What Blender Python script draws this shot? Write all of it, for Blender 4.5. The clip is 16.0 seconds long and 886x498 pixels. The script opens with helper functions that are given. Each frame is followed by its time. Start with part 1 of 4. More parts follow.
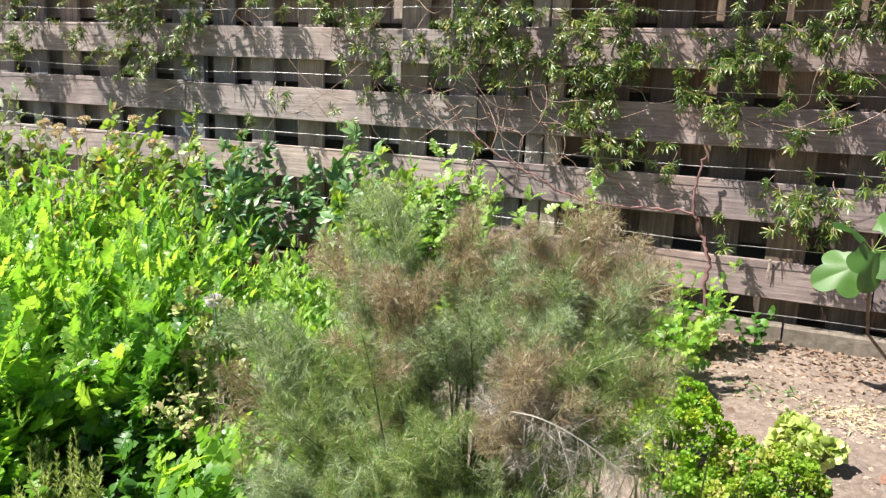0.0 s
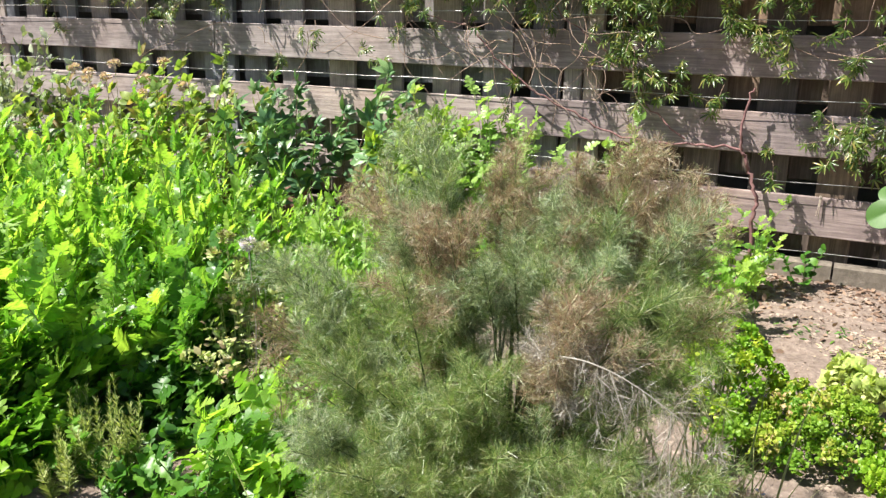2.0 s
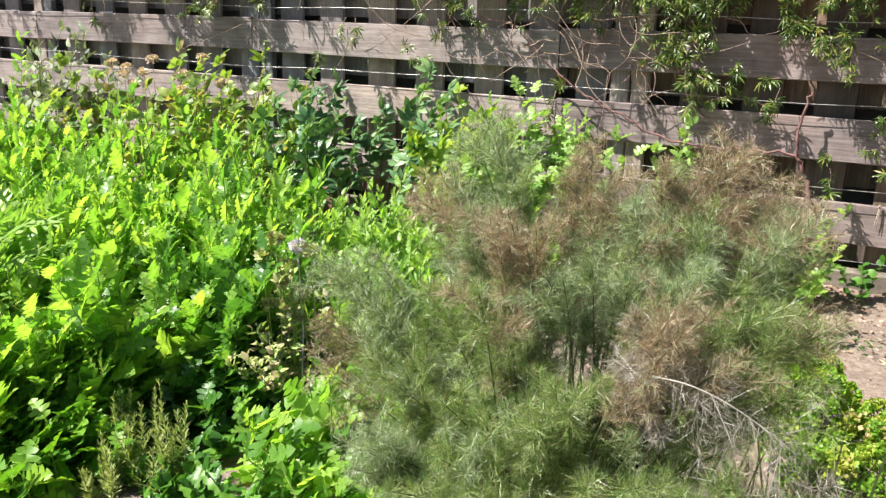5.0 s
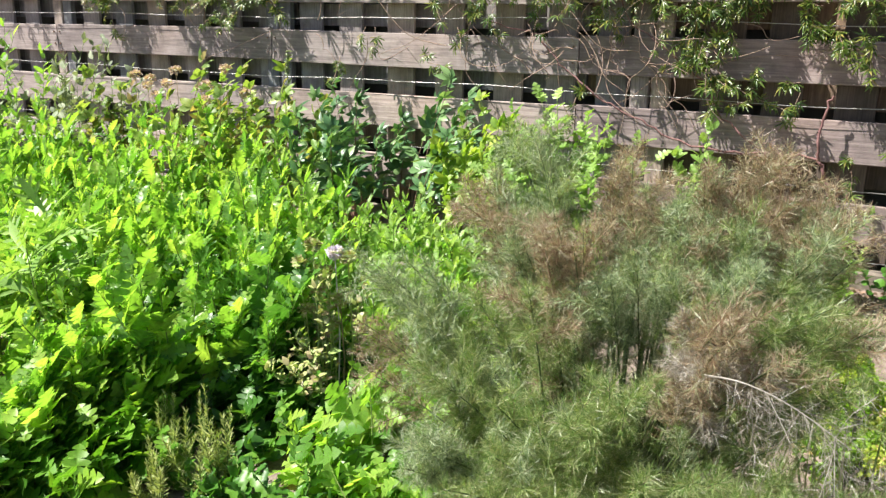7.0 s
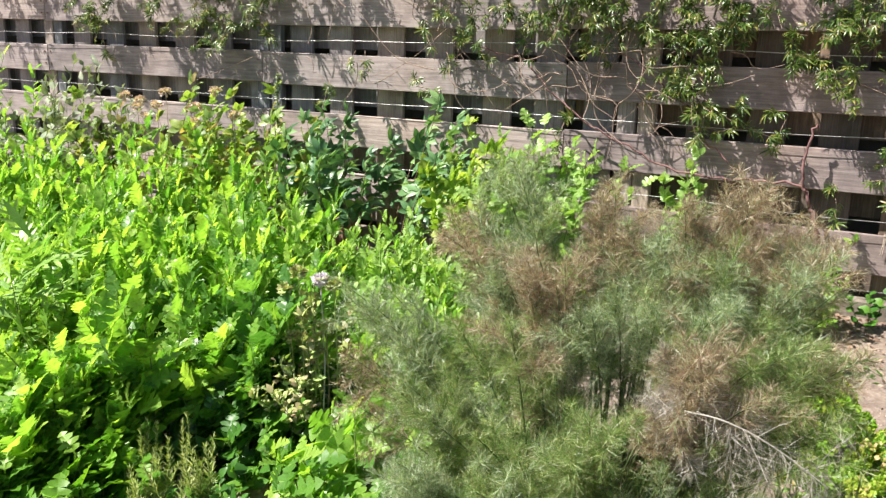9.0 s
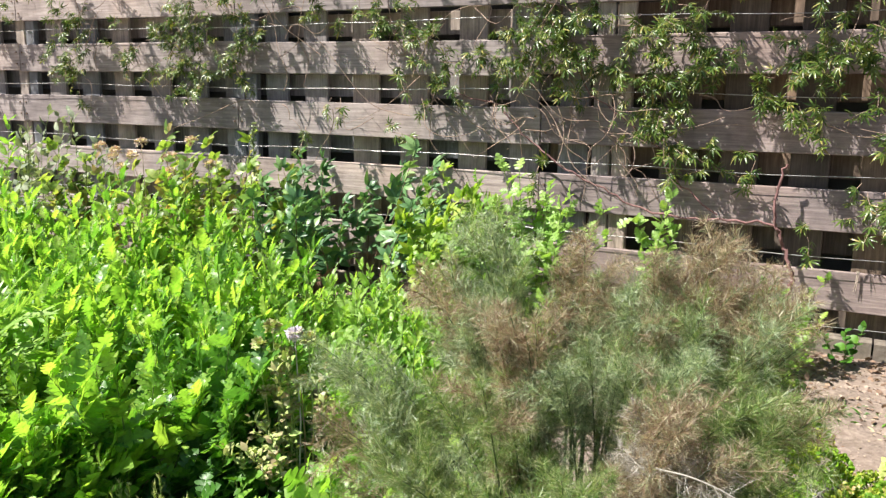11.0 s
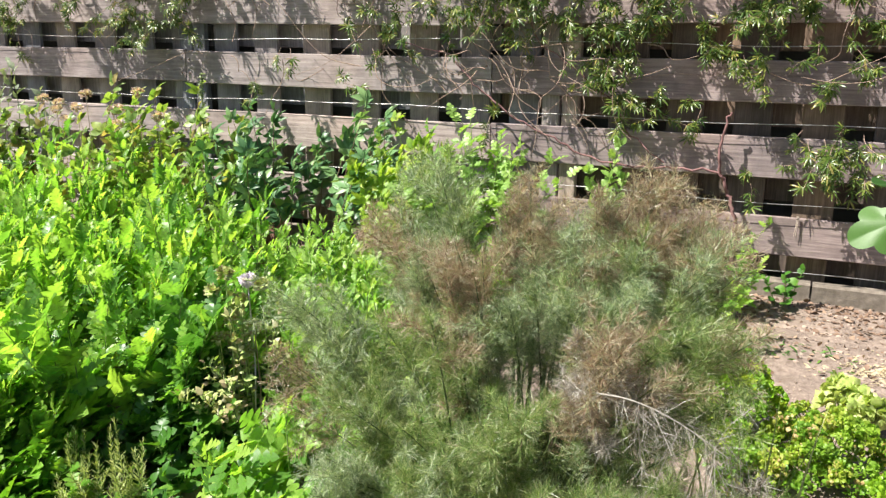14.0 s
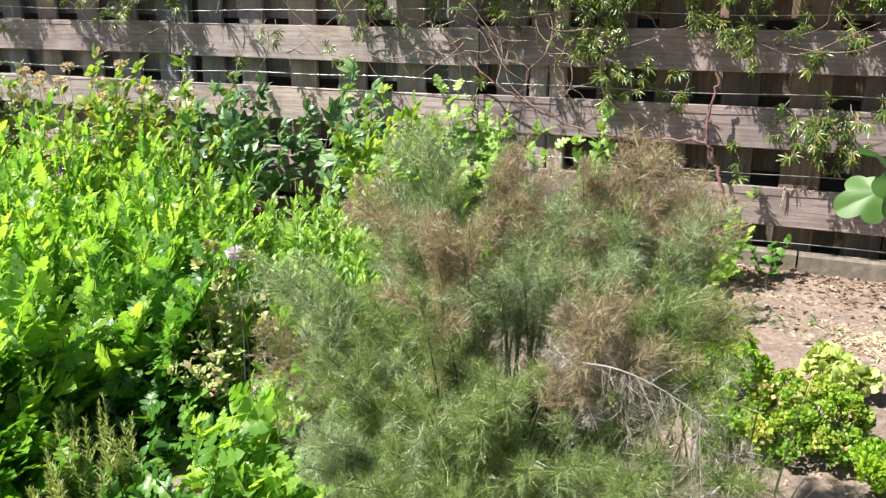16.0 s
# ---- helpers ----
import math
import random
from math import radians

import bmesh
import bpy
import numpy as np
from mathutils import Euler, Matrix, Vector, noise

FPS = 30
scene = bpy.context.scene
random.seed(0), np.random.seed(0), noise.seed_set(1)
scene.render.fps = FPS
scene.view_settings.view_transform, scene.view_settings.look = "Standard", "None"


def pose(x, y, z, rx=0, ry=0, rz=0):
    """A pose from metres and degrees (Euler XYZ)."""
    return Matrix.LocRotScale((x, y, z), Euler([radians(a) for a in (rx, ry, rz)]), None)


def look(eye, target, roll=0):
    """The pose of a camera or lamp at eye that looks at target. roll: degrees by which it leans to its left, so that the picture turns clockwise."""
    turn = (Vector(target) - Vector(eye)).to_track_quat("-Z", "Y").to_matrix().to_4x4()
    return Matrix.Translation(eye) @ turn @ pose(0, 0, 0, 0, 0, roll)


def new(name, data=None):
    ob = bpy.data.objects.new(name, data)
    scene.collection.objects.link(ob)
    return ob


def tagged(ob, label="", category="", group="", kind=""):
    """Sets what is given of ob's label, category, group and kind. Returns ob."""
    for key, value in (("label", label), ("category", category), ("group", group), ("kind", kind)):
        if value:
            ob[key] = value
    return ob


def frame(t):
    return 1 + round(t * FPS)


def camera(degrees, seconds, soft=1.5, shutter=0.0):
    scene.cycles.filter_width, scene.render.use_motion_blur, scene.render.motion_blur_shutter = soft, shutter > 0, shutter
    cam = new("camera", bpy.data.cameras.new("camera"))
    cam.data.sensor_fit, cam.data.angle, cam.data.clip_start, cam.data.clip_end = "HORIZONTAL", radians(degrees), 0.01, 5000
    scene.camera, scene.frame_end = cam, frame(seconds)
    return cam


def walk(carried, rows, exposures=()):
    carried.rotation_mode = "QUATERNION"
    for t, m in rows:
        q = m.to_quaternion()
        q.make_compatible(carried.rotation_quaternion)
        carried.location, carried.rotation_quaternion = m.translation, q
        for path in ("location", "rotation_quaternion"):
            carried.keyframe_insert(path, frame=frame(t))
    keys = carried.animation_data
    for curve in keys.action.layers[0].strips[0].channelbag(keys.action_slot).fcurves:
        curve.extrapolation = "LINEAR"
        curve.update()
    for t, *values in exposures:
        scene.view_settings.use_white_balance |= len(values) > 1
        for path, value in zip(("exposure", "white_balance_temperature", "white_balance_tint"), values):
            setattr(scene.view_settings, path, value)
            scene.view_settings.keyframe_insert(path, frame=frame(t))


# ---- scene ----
cam = camera(56.4, 16.0, 1.4)
PATH = [
    (0, (0.443, 0.414, 1.012), (-0.353, 2.203, 0.603), 2.2),
    (0.5, (0.419, 0.427, 0.992), (-0.33, 2.221, 0.522), 2.2),
    (1, (0.408, 0.436, 0.989), (-0.374, 2.205, 0.479), 1.5),
    (1.5, (0.41, 0.449, 0.992), (-0.414, 2.193, 0.464), 0.9),
    (2, (0.402, 0.469, 0.988), (-0.449, 2.195, 0.444), 1.0),
    (2.5, (0.391, 0.482, 0.995), (-0.485, 2.199, 0.463), 1.4),
    (3, (0.387, 0.502, 0.995), (-0.515, 2.204, 0.457), 1.6),
    (3.5, (0.376, 0.52, 0.99), (-0.54, 2.211, 0.44), 1.9),
    (4, (0.342, 0.535, 0.98), (-0.581, 2.219, 0.422), 2.6),
    (4.2, (0.33, 0.535, 0.982), (-0.579, 2.228, 0.428), 2.7),
    (6.3, (0.253, 0.44, 0.952), (-0.655, 2.141, 0.422), 0.6),
    (6.5, (0.256, 0.447, 0.953), (-0.656, 2.148, 0.428), 0.7),
    (7, (0.243, 0.445, 0.974), (-0.669, 2.146, 0.449), 1.0),
    (7.5, (0.215, 0.421, 0.981), (-0.726, 2.107, 0.463), 2.2),
    (8, (0.218, 0.433, 0.986), (-0.785, 2.082, 0.462), 1.7),
    (8.5, (0.257, 0.458, 0.999), (-0.706, 2.137, 0.494), 0.9),
    (9, (0.254, 0.451, 0.999), (-0.645, 2.172, 0.516), 1.5),
    (9.5, (0.243, 0.452, 1.0), (-0.655, 2.175, 0.524), 1.4),
    (10, (0.247, 0.465, 1.022), (-0.669, 2.185, 0.569), 0.9),
    (10.2, (0.253, 0.474, 1.03), (-0.66, 2.199, 0.595), 0.9),
    (12.3, (0.275, 0.443, 1.033), (-0.524, 2.237, 0.654), 0.6),
    (12.5, (0.272, 0.441, 1.022), (-0.524, 2.236, 0.639), 0.7),
    (13, (0.287, 0.428, 1.013), (-0.489, 2.218, 0.573), 0.4),
    (13.5, (0.294, 0.437, 1.016), (-0.468, 2.222, 0.533), 0.5),
    (14, (0.296, 0.439, 1.009), (-0.469, 2.22, 0.515), 0.6),
    (14.5, (0.3, 0.446, 0.992), (-0.463, 2.224, 0.488), 0.6),
    (15, (0.291, 0.438, 1.006), (-0.462, 2.214, 0.478), 0.7),
    (15.5, (0.297, 0.442, 1.002), (-0.45, 2.217, 0.462), 0.7),
    (16, (0.299, 0.442, 1.006), (-0.435, 2.218, 0.449), 0.4),
]
walk(cam, [(t, look(eye, target, roll)) for t, eye, target, roll in PATH])

# ---- world, sun, exposure ----
SUN = Vector((0.55, 0.43, -1.0)).normalized()
world = bpy.data.worlds.new("sky")
scene.world = world
world.use_nodes = True
wn = world.node_tree.nodes
sky = wn.new("ShaderNodeTexSky")
sky.sky_type, sky.sun_disc = "NISHITA", False
sky.sun_elevation = math.asin(-SUN.z)
sky.sun_rotation = math.atan2(-SUN.x, -SUN.y)
wn["Background"].inputs["Strength"].default_value = 0.05
world.node_tree.links.new(sky.outputs["Color"], wn["Background"].inputs["Color"])
lamp = bpy.data.lights.new("sun", "SUN")
lamp.energy, lamp.angle, lamp.color = 5.0, radians(0.5), (1.0, 0.95, 0.87)
sun = new("sun", lamp)
sun.rotation_mode = "QUATERNION"
sun.rotation_quaternion = SUN.to_track_quat("-Z", "Y")
scene.view_settings.exposure = 1.28

rng = np.random.default_rng(7)


# ---- materials ----
def material(name, build):
    m = bpy.data.materials.new(name)
    m.use_nodes = True
    t = m.node_tree
    build(t, t.nodes, t.links, t.nodes["Principled BSDF"], t.nodes["Material Output"])
    return m


def ramp(n, l, source, stops):
    r = n.new("ShaderNodeValToRGB")
    e = r.color_ramp.elements
    while len(e) < len(stops):
        e.new(0.5)
    for k, (p, c) in enumerate(stops):
        e[k].position, e[k].color = p, (*c, 1)
    l.new(source, r.inputs["Fac"])
    return r.outputs["Color"]


def tex(n, l, scale, detail=4, stretch=None, rough=0.6, distortion=0.0):
    c, x = n.new("ShaderNodeTexCoord"), n.new("ShaderNodeTexNoise")
    x.inputs["Scale"].default_value, x.inputs["Detail"].default_value = scale, detail
    x.inputs["Roughness"].default_value, x.inputs["Distortion"].default_value = rough, distortion
    if stretch:
        m = n.new("ShaderNodeMapping")
        m.inputs["Scale"].default_value = stretch
        l.new(c.outputs["Object"], m.inputs["Vector"])
        l.new(m.outputs["Vector"], x.inputs["Vector"])
    else:
        l.new(c.outputs["Object"], x.inputs["Vector"])
    return x.outputs["Fac"]


def mix(n, l, a, b, fac, kind="MIX"):
    m = n.new("ShaderNodeMix")
    m.data_type, m.blend_type = "RGBA", kind
    for socket, v in ((m.inputs["Factor"], fac), (m.inputs["A"], a), (m.inputs["B"], b)):
        if isinstance(v, bpy.types.NodeSocket):
            l.new(v, socket)
        elif isinstance(v, tuple):
            socket.default_value = (*v, 1)
        else:
            socket.default_value = v
    return m.outputs["Result"]


def bump(n, l, b, height, strength, distance):
    u = n.new("ShaderNodeBump")
    u.inputs["Strength"].default_value, u.inputs["Distance"].default_value = strength, distance
    l.new(height, u.inputs["Height"])
    l.new(u.outputs["Normal"], b.inputs["Normal"])


def foliage(name, stops, translucent=0.4, rough=0.42, glow=1.25, yellow=None, own=1.0):
    """Leaf: colour per leaf from the ramp, finer mottling, light through the blade."""
    def build(t, n, l, b, out):
        g = n.new("ShaderNodeNewGeometry")
        o = n.new("ShaderNodeObjectInfo")
        add, frac = n.new("ShaderNodeMath"), n.new("ShaderNodeMath")
        frac.operation = "FRACT"
        add.operation, add.inputs[1].default_value, add.inputs[2].default_value = "MULTIPLY_ADD", own, 0.0
        l.new(g.outputs["Random Per Island"], add.inputs[0])
        l.new(o.outputs["Random"], add.inputs[2])
        l.new(add.outputs[0], frac.inputs[0])
        base = ramp(n, l, frac.outputs[0], stops)
        mottle = ramp(n, l, tex(n, l, 60), [(0.3, (0.72, 0.72, 0.72)), (0.7, (1.2, 1.2, 1.2))])
        col = mix(n, l, base, mottle, 1.0, "MULTIPLY")
        l.new(col, b.inputs["Base Color"])
        b.inputs["Roughness"].default_value = rough
        tr = n.new("ShaderNodeBsdfTranslucent")
        warm = mix(n, l, col, yellow or (glow, glow * 1.05, glow * 0.45), 1.0, "MULTIPLY")
        l.new(warm, tr.inputs["Color"])
        ms = n.new("ShaderNodeMixShader")
        ms.inputs[0].default_value = translucent
        l.new(b.outputs[0], ms.inputs[1])
        l.new(tr.outputs[0], ms.inputs[2])
        l.new(ms.outputs[0], out.inputs["Surface"])
    return material(name, build)


def timber(name, dark, mid, pale, along, rough=0.85, tones=((0.72, 0.7, 0.7), (1.0, 0.97, 0.94), (1.18, 1.1, 1.02))):
    """Weathered wood, grain along one axis, tone differing board by board."""
    def build(t, n, l, b, out):
        stretch = [26.0, 26.0, 26.0]
        stretch[along] = 1.2
        grain = tex(n, l, 3.0, 8, tuple(stretch), 0.7, 0.4)
        c = ramp(n, l, grain, [(0.28, dark), (0.5, mid), (0.74, pale)])
        blot = ramp(n, l, tex(n, l, 6.0, 7, None, 0.7), [(0.28, (0.5, 0.48, 0.47)), (0.5, (0.95, 0.93, 0.92)), (0.72, (1.25, 1.24, 1.22))])
        c = mix(n, l, c, blot, 0.85, "MULTIPLY")
        stain = ramp(n, l, tex(n, l, 1.7, 3, None, 0.6), [(0.32, (0.70, 0.66, 0.66)), (0.52, (1.0, 1.0, 1.0)), (0.7, (1.22, 1.14, 1.08))])
        c = mix(n, l, c, stain, 1.0, "MULTIPLY")
        o = n.new("ShaderNodeObjectInfo")
        tone = ramp(n, l, o.outputs["Random"], [(0.0, tones[0]), (0.5, tones[1]), (1.0, tones[2])])
        c = mix(n, l, c, tone, 1.0, "MULTIPLY")
        l.new(c, b.inputs["Base Color"])
        b.inputs["Roughness"].default_value = rough
        bump(n, l, b, grain, 0.5, 0.004)
    return material(name, build)


def plain(name, stops, scale, rough, strength=0.4, distance=0.004, metal=0.0, stretch=None, detail=6):
    def build(t, n, l, b, out):
        f = tex(n, l, scale, detail, stretch, 0.7)
        c = ramp(n, l, f, stops)
        blot = ramp(n, l, tex(n, l, scale * 0.13, 3), [(0.3, (0.78, 0.77, 0.75)), (0.7, (1.14, 1.13, 1.1))])
        l.new(mix(n, l, c, blot, 1.0, "MULTIPLY"), b.inputs["Base Color"])
        b.inputs["Roughness"].default_value, b.inputs["Metallic"].default_value = rough, metal
        bump(n, l, b, f, strength, distance)
    return material(name, build)


BOARD = timber("weathered_board", (0.13, 0.109, 0.111), (0.26, 0.221, 0.225), (0.41, 0.36, 0.364), 0)
# Left fence wood is paler: the stronger sun there is put into its colour.
BOARD_PALE = timber("sunlit_pale_board", (0.17, 0.15, 0.15), (0.34, 0.305, 0.305), (0.50, 0.46, 0.46), 0)
# Brown hue is the wood's own; its extra darkness paints in weaker light.
SLAT_BROWN_DIM = timber("dim_brown_slat", (0.07, 0.056, 0.048), (0.15, 0.12, 0.10), (0.26, 0.21, 0.175), 2, tones=((0.6, 0.6, 0.62), (0.95, 0.92, 0.9), (1.7, 1.45, 1.15)))
SLAT = timber("sunlit_grey_slat", (0.11, 0.107, 0.11), (0.23, 0.225, 0.228), (0.37, 0.365, 0.37), 2, tones=((0.75, 0.82, 0.90), (1.15, 1.12, 1.12), (1.6, 1.36, 1.12)))
CONCRETE = plain("rough_concrete", [(0.3, (0.11, 0.092, 0.075)), (0.6, (0.21, 0.18, 0.15)), (0.8, (0.33, 0.29, 0.245))], 30, 0.95, 0.6, 0.006)
SOIL = plain("dry_soil", [(0.25, (0.125, 0.088, 0.069)), (0.5, (0.235, 0.182, 0.152)), (0.75, (0.36, 0.295, 0.254))], 42, 1.0, 0.9, 0.012, detail=9)
CLOD = plain("soil_clod", [(0.3, (0.27, 0.205, 0.165)), (0.7, (0.47, 0.38, 0.32))], 60, 1.0)
GREYSTALK = plain("silvery_stalk", [(0.3, (0.20, 0.185, 0.16)), (0.7, (0.42, 0.40, 0.36))], 60, 0.6)
STRAW = plain("dry_straw", [(0.3, (0.36, 0.28, 0.17)), (0.7, (0.58, 0.49, 0.33))], 40, 0.8)
WIRE = plain("galvanised_wire", [(0.3, (0.38, 0.38, 0.38)), (0.7, (0.66, 0.66, 0.67))], 90, 0.42, 0.2, 0.001, 0.9)
TERRACOTTA = plain("terracotta", [(0.3, (0.17, 0.085, 0.062)), (0.7, (0.32, 0.18, 0.135))], 45, 0.85)
STONE = plain("pale_stone", [(0.3, (0.3, 0.24, 0.2)), (0.7, (0.48, 0.41, 0.36))], 40, 0.9)
BARK = plain("red_brown_bark", [(0.3, (0.11, 0.05, 0.052)), (0.7, (0.28, 0.15, 0.145))], 60, 0.8, stretch=(1, 1, 0.3))
TWIG = plain("dry_vine", [(0.3, (0.2, 0.13, 0.1)), (0.7, (0.42, 0.31, 0.25))], 60, 0.8)
STEM = plain("green_stem", [(0.3, (0.09, 0.15, 0.03)), (0.7, (0.19, 0.27, 0.07))], 60, 0.6)
FENNEL_STEM = plain("fennel_stem", [(0.3, (0.045, 0.08, 0.02)), (0.7, (0.12, 0.17, 0.055))], 60, 0.6)
BROWN_STEM = plain("brown_stem", [(0.3, (0.10, 0.06, 0.04)), (0.7, (0.24, 0.15, 0.1))], 60, 0.8)
# Dark colour stands in for the shade seen through the fence gaps.
GAP_BACKING = plain("dark_gap_backing", [(0.3, (0.06, 0.06, 0.058)), (0.7, (0.11, 0.11, 0.105))], 8, 0.95)

LIME = foliage("bright_leaf", [(0.0, (0.105, 0.25, 0.045)), (0.3, (0.19, 0.38, 0.062)), (0.65, (0.31, 0.51, 0.088)), (1.0, (0.46, 0.62, 0.13))], 0.58, 0.36)
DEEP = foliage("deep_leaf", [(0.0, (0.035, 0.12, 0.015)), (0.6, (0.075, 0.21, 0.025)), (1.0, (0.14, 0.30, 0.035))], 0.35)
BRAMBLE = foliage("blue_green_leaf", [(0.0, (0.05, 0.13, 0.055)), (0.6, (0.12, 0.25, 0.10)), (1.0, (0.30, 0.45, 0.18))], 0.3, 0.38)
GREYLEAF = foliage("grey_woolly_leaf", [(0.0, (0.17, 0.21, 0.14)), (0.6, (0.28, 0.33, 0.22)), (1.0, (0.38, 0.42, 0.30))], 0.25, 0.8)
VINE = foliage("vine_leaf", [(0.0, (0.035, 0.08, 0.014)), (0.5, (0.085, 0.14, 0.024)), (0.8, (0.15, 0.20, 0.04)), (0.93, (0.24, 0.25, 0.06)), (1.0, (0.32, 0.26, 0.08))], 0.26, 0.32)
FIG = foliage("fig_leaf", [(0.0, (0.03, 0.085, 0.016)), (1.0, (0.07, 0.16, 0.028))], 0.2, 0.5)
PARSLEY = foliage("parsley_leaf", [(0.0, (0.15, 0.33, 0.02)), (0.6, (0.29, 0.46, 0.03)), (1.0, (0.48, 0.55, 0.06))], 0.42, own=0.35)
LETTUCE = foliage("pale_lettuce_leaf", [(0.0, (0.36, 0.47, 0.12)), (1.0, (0.58, 0.63, 0.25))], 0.35)
ROSEMARY = foliage("rosemary_needle", [(0.0, (0.20, 0.27, 0.07)), (0.7, (0.40, 0.46, 0.16)), (1.0, (0.58, 0.60, 0.29))], 0.3, 0.55)
THREAD_GREEN = foliage("fennel_green", [(0.0, (0.065, 0.14, 0.03)), (0.45, (0.20, 0.32, 0.085)), (0.62, (0.27, 0.23, 0.14)), (0.75, (0.30, 0.39, 0.15)), (0.9, (0.42, 0.48, 0.24)), (1.0, (0.62, 0.65, 0.44))], 0.42, 0.33)
THREAD_BLUE = foliage("fennel_blue", [(0.0, (0.09, 0.14, 0.07)), (0.4, (0.25, 0.35, 0.18)), (0.58, (0.31, 0.30, 0.20)), (0.72, (0.37, 0.47, 0.29)), (0.9, (0.52, 0.59, 0.42)), (1.0, (0.62, 0.66, 0.53))], 0.4, 0.36)
THREAD_BRONZE = foliage("fennel_bronze", [(0.0, (0.14, 0.086, 0.06)), (0.4, (0.35, 0.24, 0.165)), (0.55, (0.28, 0.34, 0.17)), (0.70, (0.41, 0.41, 0.26)), (0.88, (0.50, 0.42, 0.31)), (1.0, (0.64, 0.57, 0.45))], 0.4, 0.36, yellow=(1.2, 1.02, 0.65))
DRY = foliage("dry_flowerhead", [(0.0, (0.34, 0.24, 0.16)), (0.3, (0.42, 0.44, 0.18)), (0.7, (0.34, 0.48, 0.13)), (1.0, (0.62, 0.53, 0.42))], 0.25, 0.8)
PINK = foliage("dull_pink_floret", [(0.0, (0.50, 0.34, 0.33)), (0.6, (0.70, 0.54, 0.50)), (1.0, (0.68, 0.66, 0.48))], 0.25, 0.8)
LILAC = foliage("pale_lilac_petal", [(0.0, (0.5, 0.42, 0.62)), (1.0, (0.78, 0.74, 0.86))], 0.3, 0.7)
BLUE = foliage("sky_blue_petal", [(0.0, (0.28, 0.36, 0.75)), (1.0, (0.5, 0.58, 0.9))], 0.3, 0.7)
BLOND = foliage("blond_grass", [(0.0, (0.16, 0.24, 0.06)), (0.6, (0.30, 0.34, 0.12)), (1.0, (0.52, 0.48, 0.28))], 0.3, 0.6)

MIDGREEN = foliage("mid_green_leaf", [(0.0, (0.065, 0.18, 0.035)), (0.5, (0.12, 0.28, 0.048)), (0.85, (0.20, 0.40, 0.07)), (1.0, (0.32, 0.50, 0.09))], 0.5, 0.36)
CURRANT = foliage("olive_currant_leaf", [(0.0, (0.12, 0.21, 0.04)), (0.5, (0.24, 0.36, 0.08)), (0.85, (0.40, 0.47, 0.13)), (1.0, (0.40, 0.27, 0.13))], 0.45)
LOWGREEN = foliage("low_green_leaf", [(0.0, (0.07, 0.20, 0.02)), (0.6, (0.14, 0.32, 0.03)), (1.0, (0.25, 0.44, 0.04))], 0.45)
THREAD_WITHERED = foliage("fennel_withered", [(0.0, (0.16, 0.14, 0.115)), (0.5, (0.36, 0.33, 0.28)), (1.0, (0.66, 0.63, 0.58))], 0.3, 0.34, yellow=(1.1, 1.0, 0.75))
GOLD = foliage("yellow_green_leaf", [(0.0, (0.17, 0.30, 0.035)), (0.6, (0.31, 0.46, 0.065)), (1.0, (0.48, 0.54, 0.13))], 0.45)
PALEGREEN = foliage("pale_green_leaf", [(0.0, (0.18, 0.34, 0.065)), (1.0, (0.36, 0.52, 0.14))], 0.42)
PARSLEY_OLD = foliage("old_parsley_leaf", [(0.0, (0.13, 0.29, 0.03)), (0.6, (0.28, 0.43, 0.045)), (0.88, (0.42, 0.48, 0.08)), (1.0, (0.50, 0.36, 0.17))], 0.42, own=0.3)
LITTER = foliage("fallen_leaf", [(0.0, (0.13, 0.08, 0.055)), (0.6, (0.24, 0.155, 0.11)), (1.0, (0.33, 0.23, 0.16))], 0.1, 0.85)

# ---- mesh helpers ----
def mesh_of(name, verts, tris, mat, smooth=True):
    verts, tris = np.asarray(verts, np.float32), np.asarray(tris, np.int32)
    me = bpy.data.meshes.new(name)
    me.vertices.add(len(verts))
    me.vertices.foreach_set("co", verts.ravel())
    me.loops.add(tris.size)
    me.loops.foreach_set("vertex_index", tris.ravel())
    me.polygons.add(len(tris))
    me.polygons.foreach_set("loop_start", np.arange(0, tris.size, 3, dtype=np.int32))
    me.update(calc_edges=True)
    me.polygons.foreach_set("use_smooth", np.full(len(tris), smooth))
    me.materials.append(mat)
    me.validate()
    return me


class Pile:
    """Gathers pieces of one mesh."""
    def __init__(self):
        self.v, self.f, self.n = [], [], 0

    def add(self, v, f):
        self.v.append(np.asarray(v).reshape(-1, 3))
        self.f.append(np.asarray(f).reshape(-1, 3) + self.n)
        self.n += len(self.v[-1])

    def link(self, name, mat, parent=None, label="", smooth=True, stuff=False):
        ob = new(name, mesh_of(name, np.concatenate(self.v), np.concatenate(self.f), mat, smooth))
        ob.parent = parent
        if label:
            ob["label"] = label
        if stuff:
            ob["kind"] = "stuff"
        return ob


def thing(name, x, y, z, label, category, group="", kind=""):
    ob = tagged(new(name), label, category, group, kind)
    ob.location = (x, y, z)
    ob.empty_display_size = 0.05
    return ob


def unit(a):
    a = np.asarray(a, float)
    return a / np.maximum(np.linalg.norm(a, axis=-1, keepdims=True), 1e-9)


